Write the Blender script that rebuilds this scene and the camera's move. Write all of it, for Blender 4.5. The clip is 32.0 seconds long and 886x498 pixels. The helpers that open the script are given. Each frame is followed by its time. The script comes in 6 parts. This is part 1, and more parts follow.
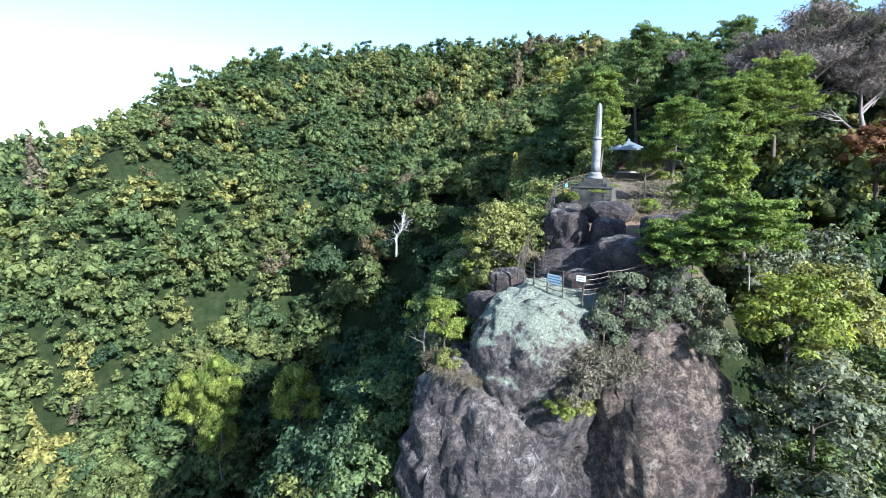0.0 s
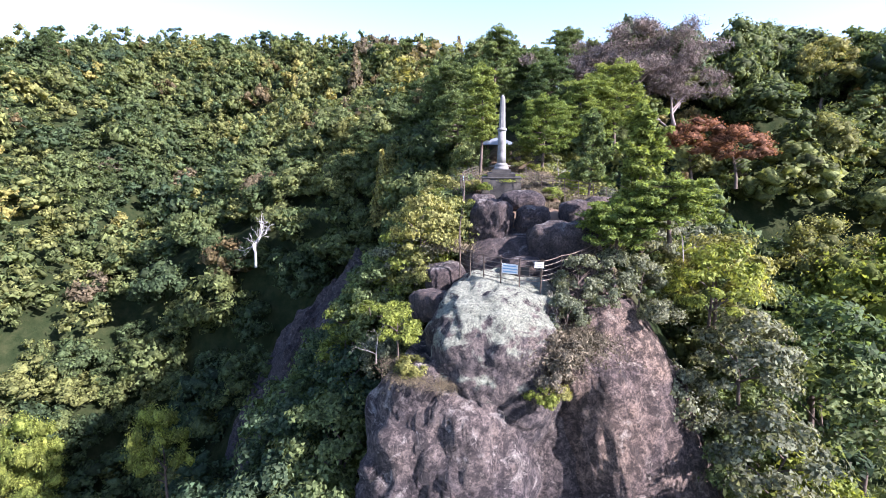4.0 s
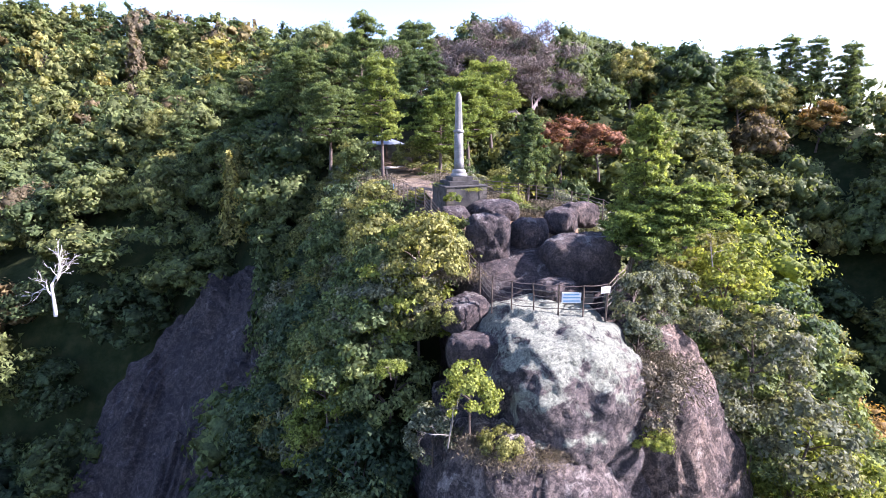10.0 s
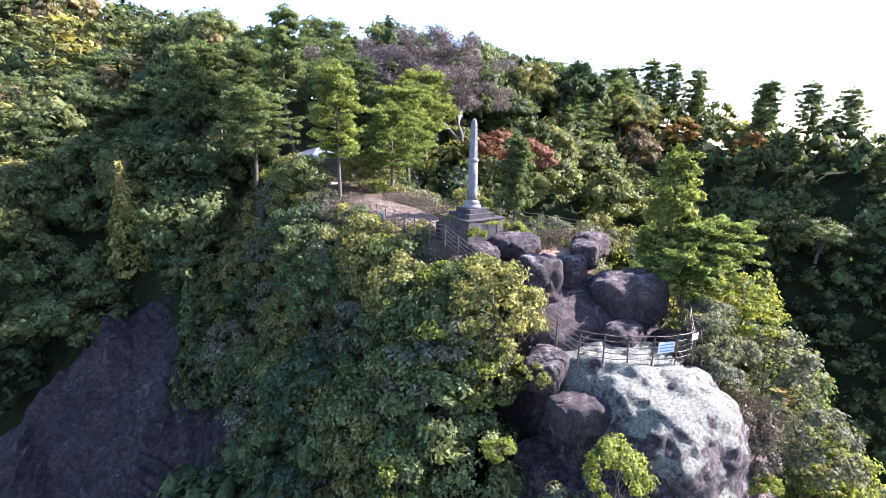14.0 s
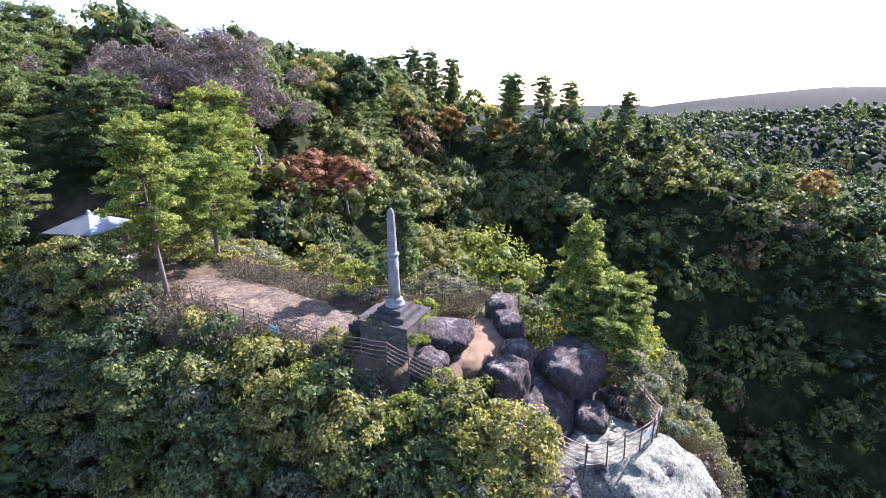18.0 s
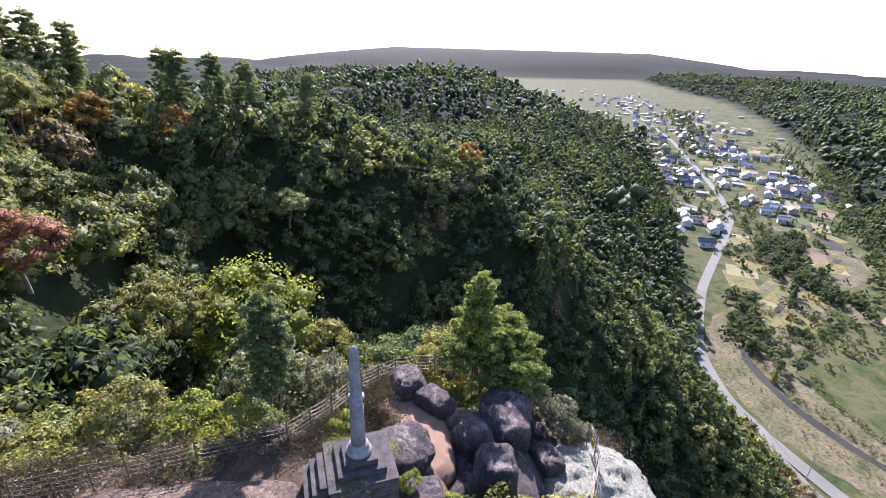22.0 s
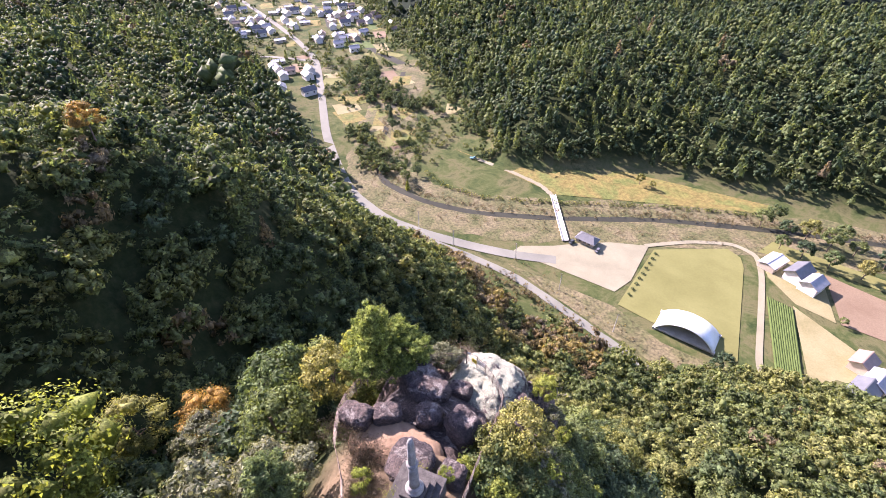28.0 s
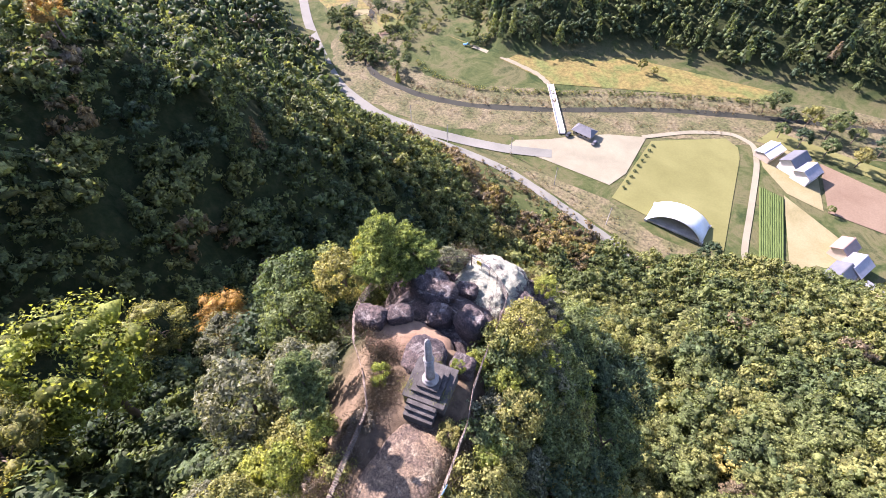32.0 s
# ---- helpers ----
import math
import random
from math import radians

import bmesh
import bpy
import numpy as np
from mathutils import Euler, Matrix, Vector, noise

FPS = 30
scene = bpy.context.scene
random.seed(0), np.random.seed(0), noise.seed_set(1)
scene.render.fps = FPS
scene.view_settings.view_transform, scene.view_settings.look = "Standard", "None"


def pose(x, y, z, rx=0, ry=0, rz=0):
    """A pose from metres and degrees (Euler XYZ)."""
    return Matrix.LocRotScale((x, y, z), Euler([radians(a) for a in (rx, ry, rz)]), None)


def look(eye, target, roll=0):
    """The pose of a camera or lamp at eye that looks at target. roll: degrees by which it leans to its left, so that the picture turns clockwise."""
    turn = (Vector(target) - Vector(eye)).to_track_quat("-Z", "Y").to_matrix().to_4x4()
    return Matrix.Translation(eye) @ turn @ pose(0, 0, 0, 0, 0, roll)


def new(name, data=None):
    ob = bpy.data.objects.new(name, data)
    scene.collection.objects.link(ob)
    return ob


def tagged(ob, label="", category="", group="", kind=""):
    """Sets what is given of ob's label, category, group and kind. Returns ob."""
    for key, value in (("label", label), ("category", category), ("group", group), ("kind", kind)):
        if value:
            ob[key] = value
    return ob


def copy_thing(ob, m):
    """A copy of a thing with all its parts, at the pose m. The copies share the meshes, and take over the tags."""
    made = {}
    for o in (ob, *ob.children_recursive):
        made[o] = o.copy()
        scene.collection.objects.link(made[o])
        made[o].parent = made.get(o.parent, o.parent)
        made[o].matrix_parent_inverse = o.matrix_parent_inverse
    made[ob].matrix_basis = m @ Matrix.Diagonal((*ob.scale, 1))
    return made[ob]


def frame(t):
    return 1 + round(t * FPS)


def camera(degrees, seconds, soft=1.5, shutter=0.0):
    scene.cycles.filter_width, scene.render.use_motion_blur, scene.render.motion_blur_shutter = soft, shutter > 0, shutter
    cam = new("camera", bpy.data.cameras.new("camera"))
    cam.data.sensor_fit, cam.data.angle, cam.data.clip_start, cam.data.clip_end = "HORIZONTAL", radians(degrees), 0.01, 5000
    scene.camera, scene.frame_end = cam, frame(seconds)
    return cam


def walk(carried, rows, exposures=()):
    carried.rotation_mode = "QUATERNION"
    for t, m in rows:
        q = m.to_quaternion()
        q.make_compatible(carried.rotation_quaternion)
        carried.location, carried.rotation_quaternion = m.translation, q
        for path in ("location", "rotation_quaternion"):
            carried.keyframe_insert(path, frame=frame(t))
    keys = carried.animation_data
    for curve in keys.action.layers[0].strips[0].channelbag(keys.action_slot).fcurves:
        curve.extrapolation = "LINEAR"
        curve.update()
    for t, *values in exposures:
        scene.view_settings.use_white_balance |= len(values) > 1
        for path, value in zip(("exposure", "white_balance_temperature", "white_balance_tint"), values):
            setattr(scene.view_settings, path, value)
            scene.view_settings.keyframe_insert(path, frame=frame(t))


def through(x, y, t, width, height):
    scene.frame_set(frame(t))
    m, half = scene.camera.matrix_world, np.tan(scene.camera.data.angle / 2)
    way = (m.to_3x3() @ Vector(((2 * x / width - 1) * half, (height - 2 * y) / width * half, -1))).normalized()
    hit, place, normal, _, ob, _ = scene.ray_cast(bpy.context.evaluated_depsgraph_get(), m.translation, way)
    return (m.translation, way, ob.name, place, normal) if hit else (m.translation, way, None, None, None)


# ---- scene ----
cam = camera(85.37, 32.0, 0.75)
# seconds, place in metres, heading, tilt and lean in degrees
PATH = [
    (0, 9.26, -33.74, 2.29, 32.74, -12.28, 0.08),
    (0.5, 8.62, -33.90, 2.27, 29.69, -12.14, 0.07),
    (1, 7.92, -33.93, 2.23, 26.43, -12.48, 0.10),
    (1.5, 7.18, -34.13, 2.24, 23.10, -12.23, 0.12),
    (2, 6.46, -34.25, 2.21, 20.67, -12.33, 0.06),
    (2.5, 5.76, -34.28, 2.07, 18.61, -12.23, -0.05),
    (3, 5.02, -34.29, 1.88, 16.48, -12.05, -0.06),
    (3.5, 4.25, -34.27, 1.72, 14.56, -12.05, -0.04),
    (5.5, 1.22, -33.53, 1.45, 6.80, -12.26, -0.96),
    (6, 0.38, -33.40, 1.48, 4.66, -12.37, -1.08),
    (6.5, -0.46, -33.22, 1.64, 2.77, -12.52, -1.36),
    (7, -1.34, -32.89, 1.88, 0.56, -12.75, -1.64),
    (7.5, -2.19, -32.48, 2.07, -1.68, -12.92, -1.91),
    (8, -3.06, -31.88, 2.12, -3.29, -12.93, -2.10),
    (8.5, -4.00, -31.09, 2.08, -5.31, -12.86, -1.82),
    (9, -5.05, -30.23, 2.03, -7.77, -13.06, -0.80),
    (9.5, -5.99, -29.78, 2.19, -9.52, -12.96, -1.01),
    (10, -7.00, -29.28, 2.34, -11.46, -13.04, -0.69),
    (10.5, -8.16, -28.63, 2.44, -15.77, -13.02, 0.11),
    (11, -9.34, -27.90, 2.50, -19.74, -12.87, 0.73),
    (11.5, -10.36, -27.22, 2.62, -21.70, -12.89, 0.90),
    (12, -11.29, -26.57, 2.79, -22.72, -13.03, 0.95),
    (12.5, -12.18, -25.91, 2.98, -23.57, -13.18, 0.95),
    (13, -13.03, -25.17, 3.25, -24.83, -13.29, 1.06),
    (13.5, -13.81, -24.37, 3.64, -26.46, -13.44, 0.92),
    (14, -14.58, -23.52, 4.17, -28.40, -13.57, 0.81),
    (14.5, -15.38, -22.63, 4.86, -31.87, -13.74, 0.75),
    (16.5, -16.68, -17.71, 7.42, -45.71, -16.00, -0.46),
    (17, -17.13, -16.43, 8.34, -49.34, -16.67, -0.43),
    (17.5, -17.40, -15.19, 9.26, -53.75, -17.30, -0.87),
    (18, -17.69, -13.70, 10.12, -58.57, -17.94, -0.85),
    (18.5, -17.98, -12.05, 10.98, -62.88, -18.42, -0.62),
    (19, -18.14, -10.33, 11.91, -67.76, -18.95, -0.47),
    (19.5, -18.19, -8.56, 12.78, -73.41, -19.33, -0.17),
    (20, -17.99, -6.72, 13.40, -79.82, -19.64, 0.35),
    (20.5, -17.52, -4.68, 13.86, -86.35, -20.21, 1.21),
    (21, -16.86, -2.85, 14.15, -92.72, -20.86, 2.01),
    (21.5, -15.97, -1.31, 14.54, -98.15, -21.75, 2.12),
    (22, -15.12, -0.02, 15.15, -102.05, -22.72, 1.65),
    (22.5, -14.36, 1.29, 16.08, -105.99, -23.59, 1.28),
    (23, -13.71, 2.69, 17.33, -108.98, -24.39, 1.14),
    (23.5, -13.04, 4.13, 18.73, -111.75, -25.24, 1.07),
    (24, -12.25, 5.54, 20.22, -116.25, -25.97, 0.93),
    (24.5, -11.84, 6.97, 21.47, -121.74, -26.62, 1.48),
    (25, -11.38, 8.12, 22.52, -127.35, -27.37, 1.15),
    (25.5, -10.72, 8.94, 23.33, -133.80, -28.85, 0.44),
    (26, -9.86, 9.43, 24.01, -141.18, -30.42, -0.30),
    (26.5, -9.09, 9.56, 24.57, -146.80, -31.68, -0.89),
    (28.5, -7.54, 9.95, 27.42, -149.46, -41.10, -1.15),
    (29, -7.30, 10.08, 27.81, -149.67, -43.05, -1.20),
    (29.5, -7.10, 10.17, 28.01, -149.81, -44.66, -1.43),
    (30, -6.91, 10.20, 28.20, -149.88, -46.27, -1.44),
    (30.5, -6.82, 10.08, 28.26, -150.03, -47.74, -1.47),
    (31, -6.73, 10.12, 28.20, -150.11, -49.04, -1.49),
    (31.5, -6.81, 10.11, 28.07, -150.21, -50.18, -1.48),
    (32, -6.93, 10.16, 27.90, -150.26, -51.19, -1.56),
]
walk(cam, [(t, pose(x, y, z, 90 + tilt, 0, heading) @ pose(0, 0, 0, 0, 0, lean)) for t, x, y, z, heading, tilt, lean in PATH],
     [(0, 1.66, 5300, 5), (2, 1.78, 5700, 19), (3, 1.86, 5800, 24), (9, 2.12, 5800, 33), (14, 2.3, 5750, 31), (18, 2.15, 5750, 31), (21, 1.83, 5800, 33), (25, 2.2, 6150, 36), (29, 2.24, 6500, 41), (32, 2.29, 6300, 38)])

# ---- daylight: clear autumn sky, sun low over the ravine ridge ----
world = bpy.data.worlds.new("sky")
scene.world = world
world.use_nodes = True
wn = world.node_tree
sky = wn.nodes.new("ShaderNodeTexSky")
sky.sky_type = "NISHITA"
sky.sun_disc = False
SUN_ELEVATION, SUN_HEADING = 32.5, (0.97, -0.23)
sky.sun_elevation = radians(SUN_ELEVATION)
sky.sun_rotation = math.atan2(SUN_HEADING[0], SUN_HEADING[1])
sky.air_density, sky.dust_density, sky.ozone_density = 1.0, 0.6, 1.4
wn.links.new(sky.outputs[0], wn.nodes["Background"].inputs[0])
wn.nodes["Background"].inputs[1].default_value = 0.105
sun = new("sun", bpy.data.lights.new("sun", "SUN"))
sun.data.energy, sun.data.angle, sun.data.color = 5.0, radians(0.55), (1.0, 0.94, 0.85)
c_el = math.cos(radians(SUN_ELEVATION))
sun.matrix_world = look((60, -18, 60), (60 - SUN_HEADING[0] * c_el, -18 - SUN_HEADING[1] * c_el, 60 - math.sin(radians(SUN_ELEVATION))))

# ---- materials ----
def nodes_of(name):
    m = bpy.data.materials.new(name)
    m.use_nodes = True
    nt = m.node_tree
    return m, nt, nt.nodes, nt.links, nt.nodes["Principled BSDF"]


def ramp_of(nt, stops):
    r = nt.nodes.new("ShaderNodeValToRGB")
    e = r.color_ramp.elements
    while len(e) < len(stops):
        e.new(0.5)
    for k, (p, c) in enumerate(stops):
        e[k].position, e[k].color = p, (*c, 1)
    return r


def noise_of(nt, scale, detail=6, rough=0.6, source="Object", dist=0.0):
    n = nt.nodes.new("ShaderNodeTexNoise")
    n.inputs["Scale"].default_value, n.inputs["Detail"].default_value = scale, detail
    n.inputs["Roughness"].default_value, n.inputs["Distortion"].default_value = rough, dist
    if source == "Position":
        g = nt.nodes.new("ShaderNodeNewGeometry")
        nt.links.new(g.outputs["Position"], n.inputs["Vector"])
    else:
        g = nt.nodes.new("ShaderNodeTexCoord")
        nt.links.new(g.outputs["Object"], n.inputs["Vector"])
    return n


def mix_of(nt, fac, a, b, kind="MIX"):
    m = nt.nodes.new("ShaderNodeMix")
    m.data_type, m.blend_type = "RGBA", kind
    for socket, value in ((m.inputs[0], fac), (m.inputs[6], a), (m.inputs[7], b)):
        if hasattr(value, "links"):
            nt.links.new(value, socket)
        elif isinstance(value, (int, float)):
            socket.default_value = value
        else:
            socket.default_value = (*value, 1)
    return m.outputs[2]


def bump_of(nt, height, strength, distance=0.1):
    b = nt.nodes.new("ShaderNodeBump")
    b.inputs["Strength"].default_value, b.inputs["Distance"].default_value = strength, distance
    nt.links.new(height, b.inputs["Height"])
    return b.outputs[0]


def two_scale(name, stops_big, stops_fine, big, fine, fine_mix=0.5, rough=0.85, bump=0.4, dist=0.1, source="Position", metal=0.0):
    m, nt, n, l, p = nodes_of(name)
    a, b = noise_of(nt, big, 5, 0.6, source, 0.3), noise_of(nt, fine, 8, 0.7, source)
    ra, rb = ramp_of(nt, stops_big), ramp_of(nt, stops_fine)
    l.new(a.outputs[0], ra.inputs[0]), l.new(b.outputs[0], rb.inputs[0])
    l.new(mix_of(nt, fine_mix, ra.outputs[0], rb.outputs[0], "MULTIPLY"), p.inputs["Base Color"])
    p.inputs["Roughness"].default_value, p.inputs["Metallic"].default_value = rough, metal
    p.inputs["Specular IOR Level"].default_value = 0.15 if rough > 0.7 else 0.5
    if bump:
        l.new(bump_of(nt, b.outputs[0], bump, dist), p.inputs["Normal"])
    return m


def plain(name, colour, rough=0.6, spread=0.25, scale=6.0, bump=0.15, metal=0.0, source="Object"):
    dark = tuple(c * (1 - spread) for c in colour)
    light = tuple(min(1, c * (1 + spread * 0.6)) for c in colour)
    return two_scale(name, [(0.3, dark), (0.7, light)], [(0.25, (0.7, 0.7, 0.7)), (0.7, (1, 1, 1))], scale, scale * 7, 0.5, rough, bump, 0.02, source, metal)


def leaf_material(name, low, high, spread=0.6, through=0.42, attribute=""):
    """Foliage: the colour runs from low to high from plant to plant and from leaf to leaf, and light passes through."""
    m, nt, n, l, p = nodes_of(name)
    info = n.new("ShaderNodeObjectInfo")
    geo = n.new("ShaderNodeNewGeometry")
    r = ramp_of(nt, [(0.0, low), (1.0, high)]) if not attribute else ramp_of(nt, attribute)
    if attribute:
        at = n.new("ShaderNodeAttribute")
        at.attribute_name = "tint"
        l.new(at.outputs["Fac"], r.inputs[0])
    else:
        l.new(info.outputs["Random"], r.inputs[0])
    v = ramp_of(nt, [(0.0, (1 - spread,) * 3), (1.0, (1 + spread * 0.7,) * 3)])
    l.new(geo.outputs["Random Per Island"], v.inputs[0])
    big = noise_of(nt, 0.35, 3, 0.5, "Position")
    rb = ramp_of(nt, [(0.3, (0.75, 0.78, 0.75)), (0.7, (1.18, 1.12, 1.0))])
    l.new(big.outputs[0], rb.inputs[0])
    c = mix_of(nt, 1.0, mix_of(nt, 1.0, r.outputs[0], v.outputs[0], "MULTIPLY"), rb.outputs[0], "MULTIPLY")
    p.inputs["Roughness"].default_value = 0.65
    p.inputs["Specular IOR Level"].default_value = 0.15
    grain = noise_of(nt, 3.2, 5, 0.8, "Position")
    rg = ramp_of(nt, [(0.36, (0.5, 0.52, 0.5)), (0.62, (1.35, 1.3, 1.22))])
    l.new(grain.outputs[0], rg.inputs[0])
    c = mix_of(nt, 1.0, c, rg.outputs[0], "MULTIPLY")
    l.new(bump_of(nt, grain.outputs[0], 0.4, 0.12), p.inputs["Normal"])
    l.new(c, p.inputs["Base Color"])
    t = n.new("ShaderNodeBsdfTranslucent")
    l.new(mix_of(nt, 1.0, c, (1.25, 1.2, 0.6), "MULTIPLY"), t.inputs[0])
    ms = n.new("ShaderNodeMixShader")
    ms.inputs[0].default_value = through
    l.new(p.outputs[0], ms.inputs[1]), l.new(t.outputs[0], ms.inputs[2])
    l.new(ms.outputs[0], n["Material Output"].inputs[0])
    return m


LEAF = {
    "dark": leaf_material("leaf_dark_green", (0.057, 0.099, 0.062), (0.110, 0.159, 0.094)),
    "mid": leaf_material("leaf_green", (0.103, 0.155, 0.074), (0.198, 0.247, 0.110)),
    "olive": leaf_material("leaf_olive", (0.184, 0.208, 0.078), (0.291, 0.291, 0.118)),
    "lime": leaf_material("leaf_yellow_green", (0.205, 0.265, 0.070), (0.290, 0.335, 0.090), through=0.5),
    "grey": leaf_material("leaf_grey_green", (0.146, 0.174, 0.126), (0.220, 0.238, 0.176)),
    "pine": leaf_material("needles_green", (0.100, 0.155, 0.080), (0.165, 0.225, 0.105), through=0.5),
    "bright_pine": leaf_material("needles_bright", (0.170, 0.240, 0.075), (0.235, 0.300, 0.095), through=0.5),
    "rust": leaf_material("leaf_rust", (0.185, 0.088, 0.055), (0.245, 0.120, 0.072), through=0.3),
    "orange": leaf_material("leaf_orange", (0.270, 0.175, 0.060), (0.350, 0.235, 0.080), through=0.4),
    "straw": leaf_material("dry_grass", (0.150, 0.128, 0.098), (0.225, 0.195, 0.150), through=0.08),
    "twig": leaf_material("bare_twigs", (0.180, 0.148, 0.148), (0.225, 0.185, 0.185), through=0.05),
}
WOODS = leaf_material("woodland_leaves", None, None, attribute=[
    (0.0, (0.048, 0.084, 0.054)), (0.28, (0.095, 0.137, 0.065)), (0.52, (0.148, 0.186, 0.078)), (0.74, (0.217, 0.234, 0.093)),
    (0.85, (0.329, 0.307, 0.112)), (0.92, (0.180, 0.142, 0.082)), (1.0, (0.180, 0.160, 0.128))])
BARK = two_scale("bark", [(0.3, (0.10, 0.075, 0.06)), (0.7, (0.19, 0.15, 0.125))], [(0.3, (0.5, 0.5, 0.5)), (0.7, (1, 1, 1))], 1.5, 14, 0.8, 0.9, 0.6, 0.03)
DEADWOOD = two_scale("weathered_wood", [(0.3, (0.42, 0.40, 0.37)), (0.7, (0.62, 0.60, 0.56))], [(0.3, (0.6, 0.6, 0.6)), (0.7, (1, 1, 1))], 1.5, 14, 0.7, 0.85, 0.5, 0.02)


def rock_material(name, dark, light, lichen, lichen_from, cover, tint=(0.9, 0.85, 0.9)):
    """Weathered rock: bands and blotches, a fine pitted grain, pale lichen on the faces that look up and out."""
    m, nt, n, l, p = nodes_of(name)
    big, mid, fine = noise_of(nt, 0.35, 6, 0.62, "Position", 0.8), noise_of(nt, 2.4, 10, 0.78, "Position", 0.5), noise_of(nt, 9.0, 8, 0.9, "Position")
    ra = ramp_of(nt, [(0.38, dark), (0.475, tuple(1.3 * a for a in dark)), (0.525, tuple(0.8 * b for b in light)), (0.66, tuple(1.15 * b for b in light))])
    l.new(mid.outputs[0], ra.inputs[0])
    rb = ramp_of(nt, [(0.35, (0.55, 0.52, 0.58)), (0.65, (1.25, 1.15, 1.05))])
    l.new(big.outputs[0], rb.inputs[0])
    rf = ramp_of(nt, [(0.38, (0.16, 0.15, 0.16)), (0.47, (0.72, 0.72, 0.72)), (0.54, (1.1, 1.08, 1.05)), (0.64, (1.9, 1.85, 1.75))])
    l.new(fine.outputs[0], rf.inputs[0])
    c = mix_of(nt, 1.0, mix_of(nt, 1.0, ra.outputs[0], rb.outputs[0], "MULTIPLY"), rf.outputs[0], "MULTIPLY")
    crumb = noise_of(nt, 1.3, 12, 0.85, "Position", 1.2)
    rp = ramp_of(nt, [(0.40, (0.30, 0.28, 0.30)), (0.46, (0.85, 0.84, 0.85)), (0.58, (1.0, 1.0, 1.0)), (0.66, (1.35, 1.3, 1.25))])
    l.new(crumb.outputs[0], rp.inputs[0])
    c = mix_of(nt, 1.0, c, rp.outputs[0], "MULTIPLY")
    patch = noise_of(nt, 0.9, 9, 0.72, "Position", 0.6)
    geo = n.new("ShaderNodeNewGeometry")
    sep = n.new("ShaderNodeSeparateXYZ")
    l.new(geo.outputs["Normal"], sep.inputs[0])
    up = n.new("ShaderNodeMath")
    up.operation = "MULTIPLY_ADD"
    up.inputs[1].default_value, up.inputs[2].default_value = cover, lichen_from
    l.new(sep.outputs[2], up.inputs[0])
    add = n.new("ShaderNodeMath")
    add.operation = "ADD"
    l.new(up.outputs[0], add.inputs[0]), l.new(patch.outputs[0], add.inputs[1])
    rl = ramp_of(nt, [(0.52, (0, 0, 0)), (0.60, (1, 1, 1))])
    l.new(add.outputs[0], rl.inputs[0])
    lich = mix_of(nt, 1.0, lichen, rf.outputs[0], "MULTIPLY")
    l.new(mix_of(nt, rl.outputs[0], c, lich), p.inputs["Base Color"])
    p.inputs["Roughness"].default_value = 0.9
    hs = n.new("ShaderNodeMath")
    hs.operation = "MULTIPLY_ADD"
    hs.inputs[1].default_value = 0.8
    l.new(fine.outputs[0], hs.inputs[0]), l.new(mid.outputs[0], hs.inputs[2])
    l.new(bump_of(nt, hs.outputs[0], 1.0, 0.3), p.inputs["Normal"])
    return m


ROCK = rock_material("cliff_rock", (0.058, 0.050, 0.052), (0.235, 0.205, 0.195), (0.40, 0.36, 0.33), -0.06, 0.06)
ROCK_BROWN = rock_material("brown_slab_rock", (0.075, 0.058, 0.050), (0.300, 0.238, 0.200), (0.38, 0.32, 0.27), -0.075, 0.04)
ROCK_PALE = rock_material("lichen_rock", (0.060, 0.053, 0.056), (0.235, 0.208, 0.195), (0.315, 0.335, 0.262), -0.075, 0.26)
ROCK_TAN = rock_material("worn_rock", (0.165, 0.130, 0.088), (0.325, 0.260, 0.178), (0.36, 0.31, 0.22), -0.10, 0.06)
BOULDER = rock_material("boulder_rock", (0.060, 0.050, 0.050), (0.152, 0.124, 0.116), (0.232, 0.212, 0.196), -0.14, 0.14)
# darker rock for the gully cliff: the spur's shade is put into its colour
SHADED_CLIFF_ROCK = rock_material("shaded_gully_rock", (0.035, 0.032, 0.036), (0.110, 0.098, 0.100), (0.18, 0.165, 0.16), -0.12, 0.10)
SOIL = two_scale("sandy_soil", [(0.3, (0.180, 0.116, 0.075)), (0.7, (0.315, 0.217, 0.143))], [(0.3, (0.6, 0.6, 0.6)), (0.7, (1.05, 1.05, 1.05))], 0.8, 12, 0.7, 0.95, 0.5, 0.04)
STONE = two_scale("monument_stone", [(0.3, (0.150, 0.150, 0.145)), (0.7, (0.317, 0.308, 0.295))], [(0.28, (0.45, 0.45, 0.47)), (0.62, (1.05, 1.05, 1.05))], 2.2, 22, 0.8, 0.85, 0.35, 0.02, "Object")
STONE_DARK = two_scale("pedestal_stone", [(0.3, (0.045, 0.043, 0.041)), (0.7, (0.112, 0.104, 0.096))], [(0.28, (0.4, 0.4, 0.4)), (0.65, (1.1, 1.1, 1.1))], 1.8, 16, 0.85, 0.9, 0.5, 0.03, "Object")
STEEL = plain("rusty_steel", (0.16, 0.12, 0.095), 0.55, 0.4, 3, 0.2, 0.6)
WIRE = plain("weathered_wire", (0.17, 0.145, 0.12), 0.5, 0.3, 3, 0.0, 0.7)
ASPHALT = two_scale("asphalt", [(0.3, (0.125, 0.128, 0.108)), (0.7, (0.175, 0.178, 0.150))], [(0.3, (0.8, 0.8, 0.8)), (0.7, (1, 1, 1))], 0.05, 1.2, 0.6, 0.9, 0.1, 0.02)
